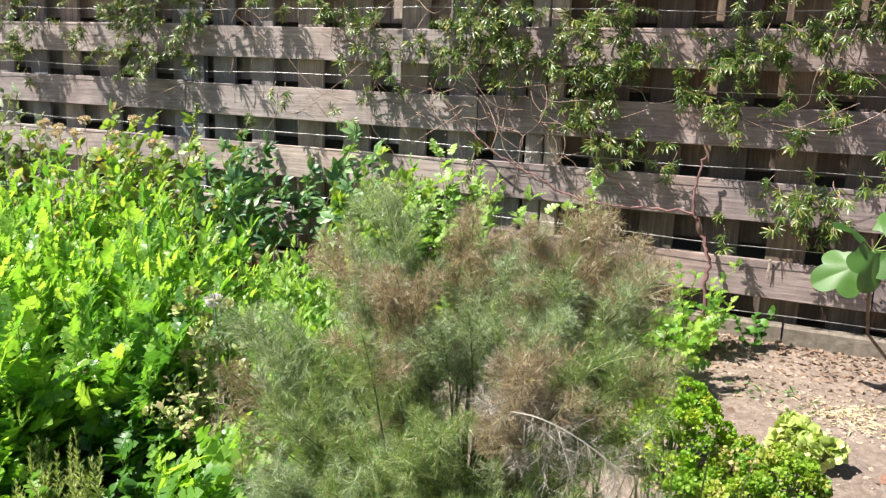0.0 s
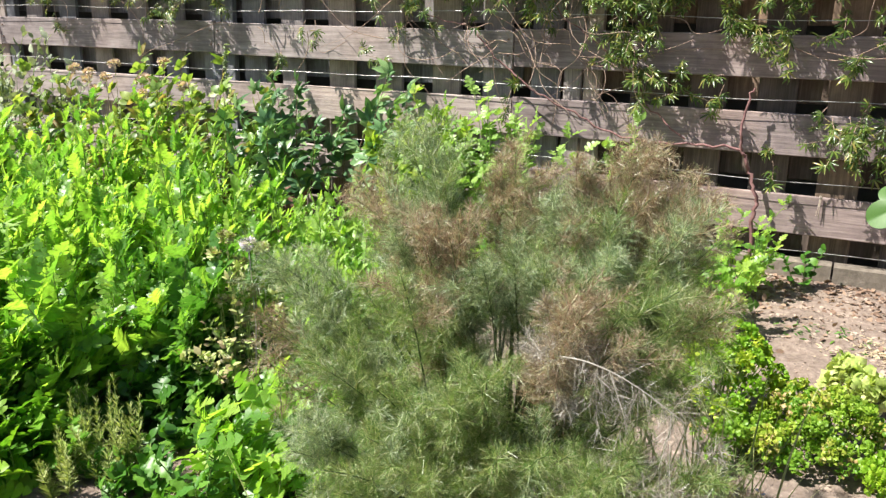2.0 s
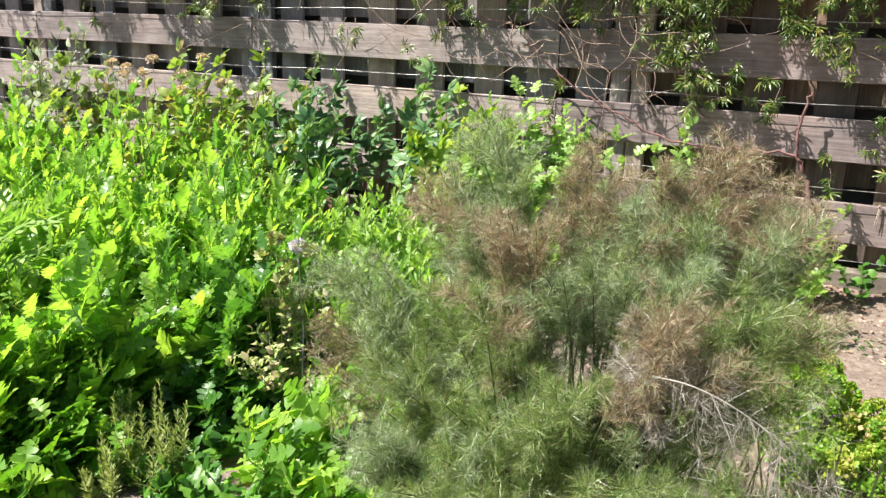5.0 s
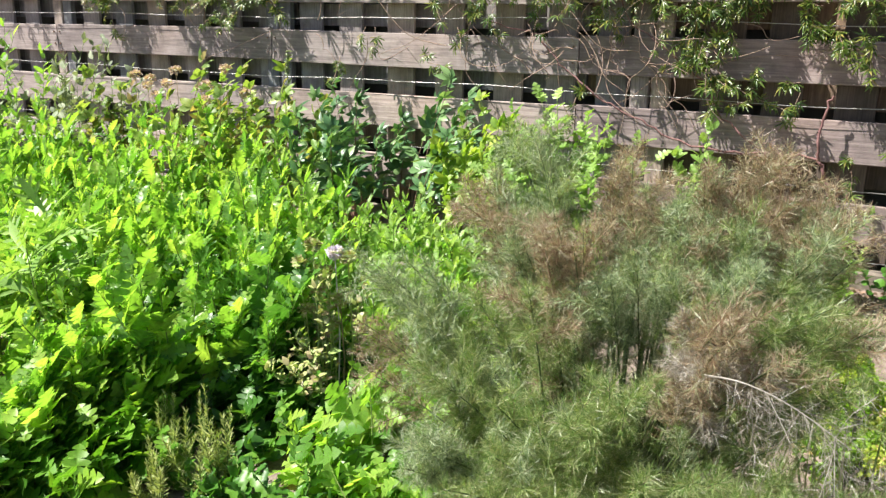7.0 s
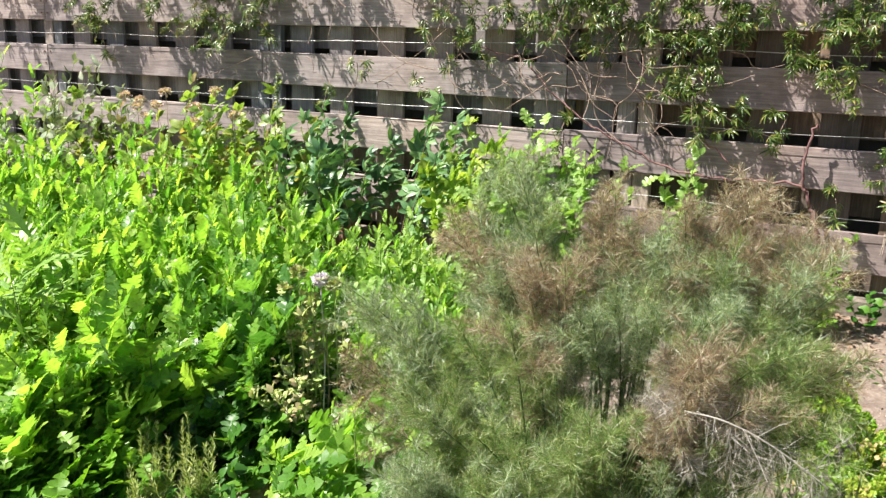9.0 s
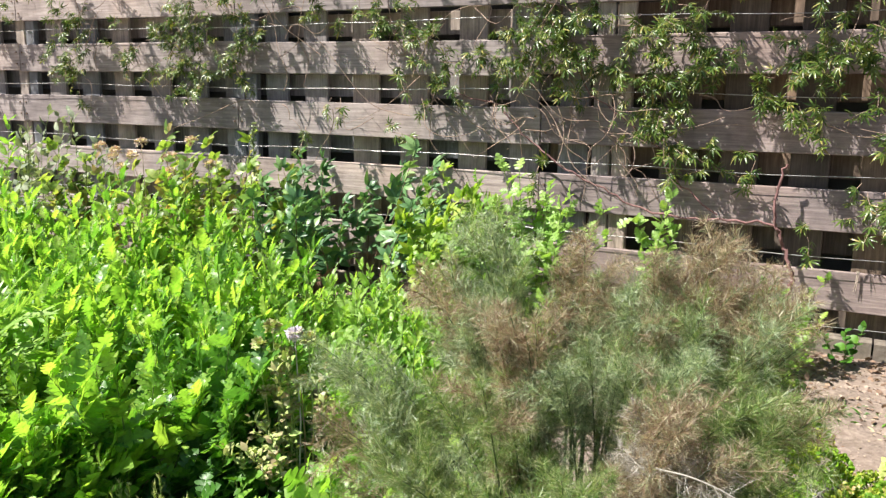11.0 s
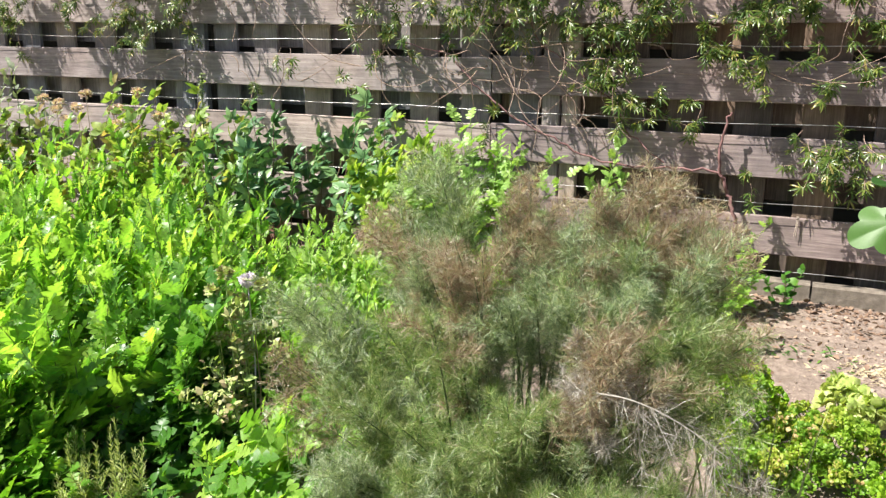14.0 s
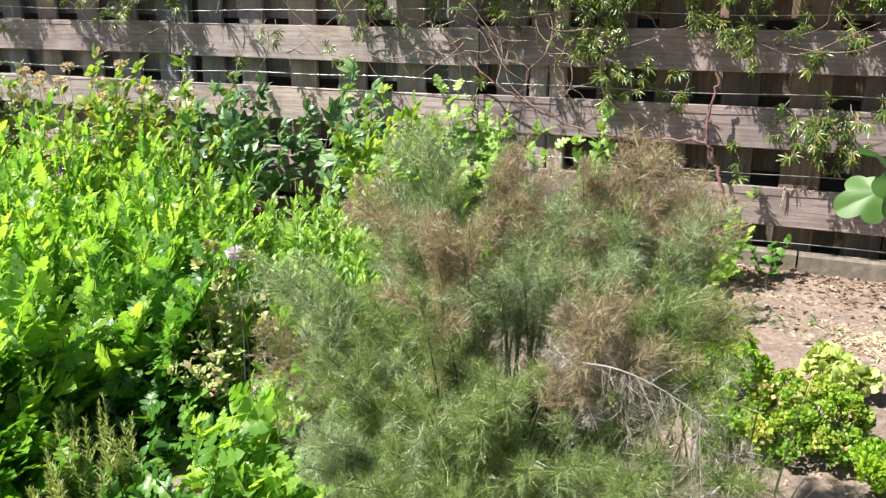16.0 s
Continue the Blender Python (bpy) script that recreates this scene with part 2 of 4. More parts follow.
def blade(profile, length=1.0, fold=0.25, droop=0.25, wave=0.0):
    """A leaf along +y from half widths: left edge, midrib, right edge at each station, folded and drooping."""
    n = len(profile)
    v, f = [], []
    for k, w in enumerate(profile):
        u = k / (n - 1)
        y, z = length * u, -droop * length * u * u
        wob = wave * math.sin(k * 2.1)
        v += [(-w, y, z + fold * w + wob), (0, y, z), (w, y, z + fold * w - wob)]
    for k in range(n - 1):
        a, b = 3 * k, 3 * k + 3
        f += [(a, a + 1, b + 1), (a, b + 1, b), (a + 1, a + 2, b + 2), (a + 1, b + 2, b + 1)]
    return np.array(v), np.array(f)


def joined(parts):
    p = Pile()
    for v, f in parts:
        p.add(v, f)
    return np.concatenate(p.v), np.concatenate(p.f)


def turned(vf, degrees, scale=1.0, shift=(0, 0, 0), tilt=0.0):
    m = np.array(Euler((radians(tilt), 0, radians(degrees))).to_matrix())
    return vf[0] * scale @ m.T + np.array(shift), vf[1]


def scatter(pile, leaf, places, ways, sizes, up=None, roll=0.5):
    """Copies of one leaf shape at places, pointing along ways."""
    v, f = leaf
    places, ways = np.asarray(places, float), unit(ways)
    m = len(places)
    if m == 0:
        return
    up = np.tile((0.0, 0.0, 1.0), (m, 1)) if up is None else np.asarray(up, float)
    up = up + rng.normal(0, roll, (m, 3))
    x = unit(np.cross(ways, up))
    z = np.cross(x, ways)
    s = np.broadcast_to(np.asarray(sizes, float).reshape(-1, 1, 1), (m, 1, 1))
    r = np.stack([x, ways, z], axis=2)
    out = np.einsum("mij,vj->mvi", r, v) * s + places[:, None, :]
    faces = f[None] + (np.arange(m) * len(v))[:, None, None]
    pile.add(out, faces)


def tube(pile, points, r0, r1, sides=5):
    p = np.asarray(points, float)
    n = len(p)
    d = unit(np.gradient(p, axis=0))
    ref = np.array((0.31, 0.2, 0.93)) if abs(d[:, 2]).mean() < 0.8 else np.array((0.93, 0.3, 0.1))
    a = unit(np.cross(d, ref))
    b = np.cross(d, a)
    r = np.linspace(r0, r1, n)[:, None, None]
    th = np.linspace(0, 2 * math.pi, sides, endpoint=False)
    ring = p[:, None] + r * (np.cos(th)[None, :, None] * a[:, None] + np.sin(th)[None, :, None] * b[:, None])
    i = np.arange(n - 1)[:, None] * sides
    k = np.arange(sides)[None]
    k2 = (k + 1) % sides
    q = np.stack([i + k, i + k2, i + sides + k2, i + sides + k], -1).reshape(-1, 4)
    pile.add(ring, np.concatenate([q[:, [0, 1, 2]], q[:, [0, 2, 3]]]))


def sprout(base, way, length, n=8, bend=0.0, wobble=0.03, gravity=0.0):
    """A stem's line from base."""
    t = np.linspace(0, 1, n)[:, None]
    way = unit(way)
    side = rng.normal(0, 1, 3)
    side -= way * side.dot(way)
    pts = np.asarray(base) + way * length * t + side * wobble * length * t * t
    pts[:, 2] += (bend - gravity) * length * t[:, 0] ** 2
    return pts


def along(pts, u):
    """Places and ways at fractions u of a line."""
    n = len(pts) - 1
    k = np.clip((np.asarray(u) * n).astype(int), 0, n - 1)
    w = (np.asarray(u) * n - k)[:, None]
    return pts[k] * (1 - w) + pts[k + 1] * w, unit(pts[k + 1] - pts[k])


def box(pile, x0, x1, y0, y1, z0, z1, edge=0.003, skew=0.0):
    """A board with small chamfers along its long edges."""
    sx, sz = x1 - x0, z1 - z0
    e = edge
    v = []
    for (x, ends) in ((x0, 0), (x1, 1)):
        dz = skew if ends else 0.0
        for yy, zz in ((y0 + e, z0), (y1 - e, z0), (y1, z0 + e), (y1, z1 - e), (y1 - e, z1), (y0 + e, z1), (y0, z1 - e), (y0, z0 + e)):
            v.append((x, yy, zz + dz))
    f = []
    for k in range(8):
        j = (k + 1) % 8
        f += [(k, j, 8 + j), (k, 8 + j, 8 + k)]
    for k in range(1, 7):
        f += [(0, k + 1, k), (8, 8 + k, 8 + k + 1)]
    pile.add(v, f)


LANCE = blade([0.02, 0.09, 0.115, 0.085, 0.0], 1.0, 0.3, 0.35)
OVAL = blade([0.03, 0.22, 0.31, 0.28, 0.15, 0.0], 1.0, 0.25, 0.25)
ROUND = blade([0.10, 0.40, 0.50, 0.48, 0.33, 0.05], 1.0, 0.15, 0.3, 0.03)
LOBED = blade([0.015, 0.02, 0.09, 0.025, 0.14, 0.035, 0.18, 0.04, 0.19, 0.05, 0.17, 0.06, 0.11, 0.05, 0.0], 1.0, 0.35, 0.3, 0.03)


def pinnate(lobes=5, width=0.26, fold=0.3, droop=0.3, start=0.12, lean=0.10):
    """A deeply lobed leaf along +y in one piece: blunt lobes lean forward on both sides of the midrib."""
    step = (0.86 - start) / lobes
    mids, v, f = [], [], []

    def point(side, w, y):
        v.append((side * w, y, fold * w - droop * y * y + 0.02 * math.sin(9 * y + side)))
        return len(v) - 1

    ys = [0.0] + [start + step * k for k in range(lobes + 1)]
    mids = [point(0, 0, q) for q in ys]
    for side in (-1, 1):
        sinus = [point(side, 0.012, 0.0)] + [point(side, 0.035 + 0.004 * k, start + step * k) for k in range(lobes + 1)]
        f += [(mids[0], sinus[0], sinus[1]), (mids[0], sinus[1], mids[1])]
        for k in range(1, lobes + 1):
            u = (k - 1) / max(1, lobes - 1)
            w = width * (0.45 + 0.75 * math.sin(math.pi * (0.18 + 0.62 * u)))
            low = point(side, w * 0.74, ys[k] + step * 0.0 + lean * 0.45)
            tip = point(side, w, ys[k] + step * 0.32 + lean)
            high = point(side, w * 0.70, ys[k] + step * 0.66 + lean * 0.72)
            f += [(mids[k], sinus[k], low), (mids[k], low, high), (low, tip, high), (mids[k], high, sinus[k + 1]), (mids[k], sinus[k + 1], mids[k + 1])]
        a, b, e = point(side, width * 0.55, 0.90), point(side, width * 0.38, 0.97), point(0, 0, 1.04)
        f += [(mids[-1], sinus[-1], a), (mids[-1], a, b), (mids[-1], b, e)]
    f = [q if k < len(f) // 2 else (q[0], q[2], q[1]) for k, q in enumerate(f)]
    return np.array(v), np.array(f)


PINNATE = pinnate(4, 0.29, 0.25, 0.3, 0.14, 0.09)
FEATHER = pinnate(5, 0.23, 0.35, 0.2, 0.08, 0.10)
BROADLOBE = pinnate(3, 0.34, 0.25, 0.4, 0.2, 0.06)
RAGGED = blade([0.02, 0.06, 0.16, 0.10, 0.20, 0.14, 0.20, 0.12, 0.12, 0.0], 1.0, 0.3, 0.35, 0.03)
FINGER = blade([0.015, 0.065, 0.085, 0.06, 0.0], 1.0, 0.3, 0.35)
PALM = joined([turned(FINGER, a, s, (0, 0.25, 0), -8) for a, s in ((0, 0.85), (38, 0.75), (-38, 0.75), (85, 0.55), (-85, 0.55))])
TREFOIL = joined([turned(blade([0.03, 0.17, 0.23, 0.19, 0.09, 0.0], 1.0, 0.3, 0.3), a, s, (0, 0.15, 0), -6) for a, s in ((0, 0.9), (52, 0.78), (-52, 0.78), (108, 0.6), (-108, 0.6))])
CURL = blade([0.12, 0.46, 0.62, 0.52, 0.20], 1.0, 0.55, -0.55, 0.16)
NEEDLE = (np.array([(-0.055, 0, 0), (0.055, 0, 0), (0.05, 0.6, 0.02), (-0.05, 0.6, 0.02), (0, 1, 0)]), np.array([(0, 1, 2), (0, 2, 3), (3, 2, 4)]))
SPRIG = (np.array([(-0.0195, 0, 0), (0.0195, 0, 0), (0.0, 1, 0.05)]), np.array([(0, 1, 2)]))
HAIR = (np.array([(-0.008, 0, 0), (0.008, 0, 0), (0.0, 1, 0.08)]), np.array([(0, 1, 2)]))
RIB = (np.array([(-0.006, 0, 0), (0.006, 0, 0), (0.0, 1, 0.0)]), np.array([(0, 1, 2)]))
FLORET = joined([turned(blade([0.05, 0.3, 0.3, 0.0], 1.0, 0.2, -0.2), a) for a in (0, 72, 144, 216, 288)])


# ---- ground ----
def spread(lo, hi, step, far):
    core = np.arange(lo, hi + step / 2, step)
    out = np.geomspace(step * 2, far, 22)
    return np.concatenate([lo - out[::-1], core, hi + out])


def ground_z(x, y):
    p = Vector((x, y, 0))
    return 0.022 * noise.noise(p * 3.0) + 0.014 * noise.noise(p * 11.0) + 0.011 * abs(noise.noise(p * 30.0)) - 0.008


def build_ground():
    xs, ys = spread(-2.6, 1.6, 0.018, 400), spread(1.2, 4.0, 0.018, 400)
    gx, gy = np.meshgrid(xs, ys)
    z = np.zeros_like(gx)
    for i in range(len(ys)):
        for j in range(len(xs)):
            if -4 < xs[j] < 3 and 0 < ys[i] < 5:
                z[i, j] = ground_z(xs[j], ys[i])
    v = np.stack([gx, gy, z], -1).reshape(-1, 3)
    w = len(xs)
    i = (np.arange(len(ys) - 1)[:, None] * w + np.arange(w - 1)[None]).ravel()
    f = np.concatenate([np.stack([i, i + 1, i + w + 1], -1), np.stack([i, i + w + 1, i + w], -1)])
    tagged(new("ground", mesh_of("ground", v, f, SOIL)), "dry crumbly reddish-brown garden soil", "soil", kind="structure")


build_ground()


# ---- fence ----
FACE = 3.975
JOINTS = (-7.8, -6.1, -4.40, -2.70, -0.995, 0.71, 2.41, 4.1)
ROWS_Z = (0.18, 0.48, 0.78, 1.08, 1.38, 1.68)


def build_fence():
    fence = tagged(new("fence"), "weathered grey timber slatted fence behind the bed", "fence", kind="structure")
    for z in ROWS_Z:
        for a, b in zip(JOINTS, JOINTS[1:]):
            p = Pile()
            dz, dy = rng.normal(0, 0.003), rng.normal(0, 0.002)
            box(p, 0.003, b - a - 0.003, 0, 0.022, -0.005, 0.156 + rng.normal(0, 0.002), 0.003, rng.normal(0, 0.004))
            ob = p.link("board", BOARD if a > -1.5 else BOARD_PALE, fence, smooth=False)
            ob.location = (a, FACE + dy, z + dz)
    p = Pile()
    tube(p, [(0, -0.0025, 0), (0, -0.002, 0), (0, 0.004, 0)], 0.0045, 0.0045, 8)
    p.add([(0, -0.0025, 0)] + [tuple(q) for q in p.v[0][:8]], [(0, 1 + (k + 1) % 8, 1 + k) for k in range(8)])
    nail = None
    for z in ROWS_Z[:5]:
        for a in JOINTS[2:6]:
            for dx in (-0.025, 0.025):
                for dz in (0.04, 0.11):
                    if nail is None:
                        nail = ob = p.link("nail", BROWN_STEM, fence, "rusty nail head")
                    else:
                        ob = new("nail", nail.data)
                        ob.parent, ob["label"] = fence, "rusty nail head"
                    ob.location = (a + dx, FACE - 0.0035, z + dz)
    starts = [-2.015 - 0.275 * k for k in range(21, 0, -1)] + [-2.015, -1.745, -1.435, -1.17, -0.93, -0.485, -0.215, 0.045, 0.295, 0.56] + [0.56 + 0.27 * k for k in range(1, 13)]
    for x in starts:
        p = Pile()
        box(p, 0, 1.86, 0, 0.02, 0, 0.145 + rng.normal(0, 0.006), 0.003)
        ob = p.link("slat", SLAT_BROWN_DIM if x > -0.6 else SLAT, fence, smooth=False)
        ob.data.transform(Matrix(((0, 0, 1, 0), (0, 1, 0, 0), (1, 0, 0, 0), (0, 0, 0, 1))))
        ob.data.flip_normals()
        ob.location = (x + rng.normal(0, 0.006), FACE + 0.062 + rng.normal(0, 0.003), 0.02 + rng.normal(0, 0.01))
    for z in ROWS_Z:
        for a, b in zip(JOINTS, JOINTS[1:]):
            p = Pile()
            box(p, 0.004, b - a - 0.004, 0, 0.022, 0, 0.11, 0.003)
            # Right-hand rear boards take the dimmed colour too, deepening the gaps.
            ob = p.link("rear_board", SLAT_BROWN_DIM if a > -1.5 else SLAT, fence, smooth=False)
            ob.location = (a, FACE + 0.13, z - 0.11 + rng.normal(0, 0.008))
    for a in (-6.1, -4.36, -2.665, -0.675, 1.0, 2.7):
        for dx, w in ((-0.09, 0.08), (0.0, 0.075)):
            p = Pile()
            box(p, 0, 1.9, 0, 0.036, 0, w, 0.004)
            ob = p.link("post", SLAT, fence, smooth=False)
            ob.data.transform(Matrix(((0, 0, 1, 0), (0, 1, 0, 0), (1, 0, 0, 0), (0, 0, 0, 1))))
            ob.data.flip_normals()
            ob.location = (a + dx, FACE + 0.0245, -0.05)


build_fence()


# Added backing close behind the fence: blocks light so the gaps stay dark.
def build_wall():
    p = Pile()
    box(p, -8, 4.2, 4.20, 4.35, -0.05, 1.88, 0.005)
    tagged(p.link("wall_north", GAP_BACKING, None, smooth=False), "added dark backing wall that keeps the fence gaps dark", "wall", kind="structure")


build_wall()


def build_wires():
    for z in (0.115, 0.39, 0.70, 1.0, 1.31, 1.60):
        p = Pile()
        xs = np.linspace(-7.6, 4.0, 120)
        ph = rng.uniform(0, 6)
        zz = z + 0.006 * np.sin(xs * 2.2 + ph) + 0.003 * np.sin(xs * 7.1 + ph)
        yy = FACE - 0.035 + 0.006 * np.sin(xs * 1.3 + ph)
        tube(p, np.stack([xs, yy, zz], 1), 0.0014, 0.0014, 5)
        tagged(p.link("wire", WIRE, None), "thin galvanised wire stretched along the fence", "wire", "training wires")


build_wires()


def build_kerb():
    kerb = tagged(new("kerb"), "low rough concrete edging at the foot of the fence", "edging", kind="structure")
    x = -7.4
    while x < 3.6:
        w = 0.32 if rng.random() < 0.4 else 0.62
        p = Pile()
        box(p, 0.004, w - 0.004, 0, 0.06, -0.06, 0.075 + rng.normal(0, 0.003), 0.008)
        ob = p.link("kerb_block", CONCRETE, kerb, smooth=False)
        ob.location = (x, FACE - 0.045 + rng.normal(0, 0.004), 0)
        x += w
    return kerb


build_kerb()


# ---- climber on the fence ----
def build_climber():
    vine = thing("climbing_vine", 0.09, 3.93, 0.0, "sprawling passion vine with finger-like leaves tied along the fence", "climber")
    o = np.array((0.09, 3.93, 0.0))
    fy = 3.93
    lines = [
        ((0.165, 0.0), (0.15, 0.22), (0.155, 0.30), (0.125, 0.40), (0.10, 0.46), (0.08, 0.50), (0.07, 0.58), (0.08, 0.66), (0.10, 0.75)),
        ((0.08, 0.50), (-0.10, 0.505), (-0.26, 0.50), (-0.50, 0.53), (-0.65, 0.61), (-0.78, 0.67), (-0.92, 0.76), (-1.03, 0.86), (-1.10, 0.93), (-1.35, 0.99)),
        ((-0.14, 0.52), (-0.29, 0.63), (-0.36, 0.75), (-0.50, 0.86), (-0.70, 1.0), (-0.80, 1.2), (-0.95, 1.4)),
    ]
    for k, pts in enumerate(lines):
        p = Pile()
        q = np.array([(x - 0.065, fy - (0.02 if k else 0.03) + 0.012 * math.sin(9 * x), z) for x, z in pts]) - o
        fine = np.concatenate([np.linspace(q[i], q[i + 1], 5, endpoint=False) for i in range(len(q) - 1)] + [q[-1:]])
        fine += rng.normal(0, 0.0045, fine.shape)
        tube(p, fine, (0.009, 0.0055, 0.004)[k], (0.0045, 0.003, 0.0025)[k], 6)
        p.link("stem", BARK, vine, "reddish-brown woody stem")
    for k in range(150):
        if k < 120:
            c0, way, ln = (rng.uniform(-3.8, 1.2), fy - 0.03, rng.uniform(0.85, 1.6)), (rng.normal(0, 1), rng.normal(0, 0.25), rng.normal(-0.2, 0.7)), rng.uniform(0.15, 0.5)
        else:
            c0, way, ln = (rng.uniform(-1.25, -0.35), fy - 0.02, rng.uniform(0.75, 1.0)), (rng.normal(0, 1), -0.1, rng.normal(-0.3, 0.6)), rng.uniform(0.12, 0.4)
        if 30 < k < 95:
            continue
        pts = sprout(c0, way, ln, 14, 0, 0.8)
        u = np.linspace(0, 1, 14)
        pts[:, 0] += 0.05 * np.sin(u * rng.uniform(4, 9) + 1) * u
        pts[:, 2] += 0.05 * np.cos(u * rng.uniform(4, 9)) * u
        pts[:, 1] = np.clip(pts[:, 1], fy - 0.12, fy + 0.03)
        p = Pile()
        tube(p, pts - o, 0.0022, 0.001, 4)
        p.link("tendril", TWIG, vine)
    # x, z, half width, half height, leaves
    far_patches = [(-3.85, 1.12, 0.12, 0.10, 80), (-3.80, 1.34, 0.16, 0.14, 80), (-3.37, 1.18, 0.10, 0.05, 30), (-4.6, 1.35, 0.35, 0.2, 80), (-2.98, 1.08, 0.14, 0.12, 140), (-3.0, 1.30, 0.20, 0.12, 120),
                   (-2.63, 1.10, 0.07, 0.08, 36), (-2.55, 1.28, 0.12, 0.12, 60), (-2.0, 1.40, 0.25, 0.10, 40), (-1.72, 1.29, 0.14, 0.07, 60), (-1.50, 1.16, 0.07, 0.12, 50), (-1.46, 1.03, 0.04, 0.12, 34), (-1.61, 1.13, 0.08, 0.04, 14), (-1.71, 0.77, 0.03, 0.06, 12), (-2.03, 0.92, 0.05, 0.02, 9), (-2.2, 0.78, 0.04, 0.03, 8)]
    middle_patches = [(-1.19, 1.12, 0.10, 0.06, 50), (-1.0, 1.14, 0.08, 0.06, 40), (-0.95, 1.27, 0.24, 0.13, 190), (-0.83, 1.09, 0.09, 0.09, 50), (-0.65, 1.09, 0.09, 0.06, 44), (-0.44, 1.08, 0.12, 0.11, 100), (-0.40, 1.26, 0.18, 0.12, 130),
                      (-0.45, 0.91, 0.06, 0.11, 80), (-0.40, 0.75, 0.035, 0.08, 36), (-0.24, 1.10, 0.10, 0.07, 50), (-0.09, 1.02, 0.07, 0.05, 24), (-0.97, 0.69, 0.02, 0.06, 9), (-0.10, 0.75, 0.04, 0.04, 10), (-0.24, 0.70, 0.04, 0.04, 14), (-0.26, 0.80, 0.04, 0.04, 14)]
    near_patches = [(0.07, 1.14, 0.10, 0.06, 40), (0.28, 1.25, 0.22, 0.11, 120), (0.23, 1.12, 0.12, 0.06, 36), (0.55, 1.28, 0.16, 0.12, 90), (0.45, 1.06, 0.12, 0.08, 44), (0.51, 0.91, 0.07, 0.04, 18), (0.01, 0.95, 0.09, 0.035, 26), (0.14, 0.90, 0.10, 0.06, 44), (0.38, 0.82, 0.06, 0.04, 16),
                    (0.30, 0.63, 0.06, 0.03, 18), (0.37, 0.57, 0.09, 0.045, 44), (0.48, 0.59, 0.09, 0.05, 44), (0.57, 0.52, 0.07, 0.04, 20), (0.14, 0.45, 0.03, 0.04, 6), (0.80, 0.75, 0.2, 0.12, 40), (0.85, 1.2, 0.25, 0.18, 70)]
    high_patches = [(-0.9, 1.50, 0.5, 0.10, 100), (0.4, 1.5, 0.5, 0.10, 90), (-2.8, 1.52, 0.6, 0.08, 100)]
    crest = [(x, 1.66 + 0.05 * math.sin(3 * x), 0.30, 0.12, 42 if x < -0.6 else 56) for x in np.arange(-5.2, 1.6, 0.42)]
    for x, z, a, b, m in crest:
        leaves, twig = Pile(), Pile()
        for k in range(m // 7):
            c0 = (rng.normal(x, a * 0.5), fy - 0.02, rng.normal(z, b * 0.5))
            pts = sprout(c0, (rng.normal(0, 0.35), -1, rng.normal(0.35, 0.3)), rng.uniform(0.12, 0.38), 7, 0, 0.2, 0.2)
            tube(twig, pts - o, 0.0018, 0.001, 4)
            n = 6
            cc, dd = along(pts, rng.uniform(0.2, 0.999, n))
            ways = dd * 0.8 + np.stack([rng.normal(0, 0.35, n), rng.normal(-0.4, 0.3, n), rng.normal(-0.1, 0.3, n)], 1)
            scatter(leaves, PALM, cc - o, ways, rng.uniform(0.04, 0.08, n), None, 0.5)
        shoot = twig.link("shoot", TWIG, vine, stuff=True)
        leaves.link("foliage", VINE, shoot, stuff=True)
    for x, z, a, b, m in far_patches + middle_patches + near_patches + high_patches:
        leaves, twig = Pile(), Pile()
        shoots = max(2, m // 5)
        for k in range(shoots):
            c0 = (rng.normal(x, a * 0.55), fy - 0.02, rng.normal(z, b * 0.5) + 0.03)
            way = (rng.normal(0, 0.6), -abs(rng.normal(0.5, 0.4)), rng.normal(-0.35, 0.5))
            pts = sprout(c0, way, rng.uniform(0.05, 0.15), 6, 0, 0.3, 0.25)
            pts[:, 1] = np.clip(pts[:, 1], fy - 0.2, fy + 0.02)
            tube(twig, pts - o, 0.0016, 0.001, 4)
            n = 9
            cc, dd = along(pts, rng.uniform(0.15, 0.999, n))
            ways = dd * 0.6 + np.stack([rng.normal(0, 0.6, n), rng.normal(-0.5, 0.45, n), rng.normal(-0.15, 0.5, n)], 1)
            scatter(leaves, PALM, cc - o, ways, rng.uniform(0.028, 0.060, n), np.tile((0, -0.5, 0.8), (n, 1)), 0.5)
        shoot = twig.link("shoot", TWIG, vine, stuff=True)
        leaves.link("foliage", VINE, shoot, stuff=True)


build_climber()


# ---- generic leafy plants ----
SHAPES = {}
SUNWARD = (-0.45, -0.42, 0.8)


def leaf_pieces(parent, key, leaf, mat, places, ways, sizes, roll=0.35):
    """Leaves as objects of their own on one shared mesh."""
    if (key, mat.name) not in SHAPES:
        SHAPES[key, mat.name] = mesh_of("leaf", leaf[0], leaf[1], mat)
    ways = unit(ways)
    up = np.tile(SUNWARD, (len(ways), 1)) + rng.normal(0, roll, (len(ways), 3))
    xs = unit(np.cross(ways, up))
    zs = np.cross(xs, ways)
    for c, x, y, z, s in zip(places, xs, ways, zs, np.broadcast_to(sizes, len(ways))):
        ob = new("leaf", SHAPES[key, mat.name])
        ob.parent = parent
        ob.matrix_basis = Matrix(((x[0] * s, y[0] * s, z[0] * s, c[0]), (x[1] * s, y[1] * s, z[1] * s, c[1]), (x[2] * s, y[2] * s, z[2] * s, c[2]), (0, 0, 0, 1)))


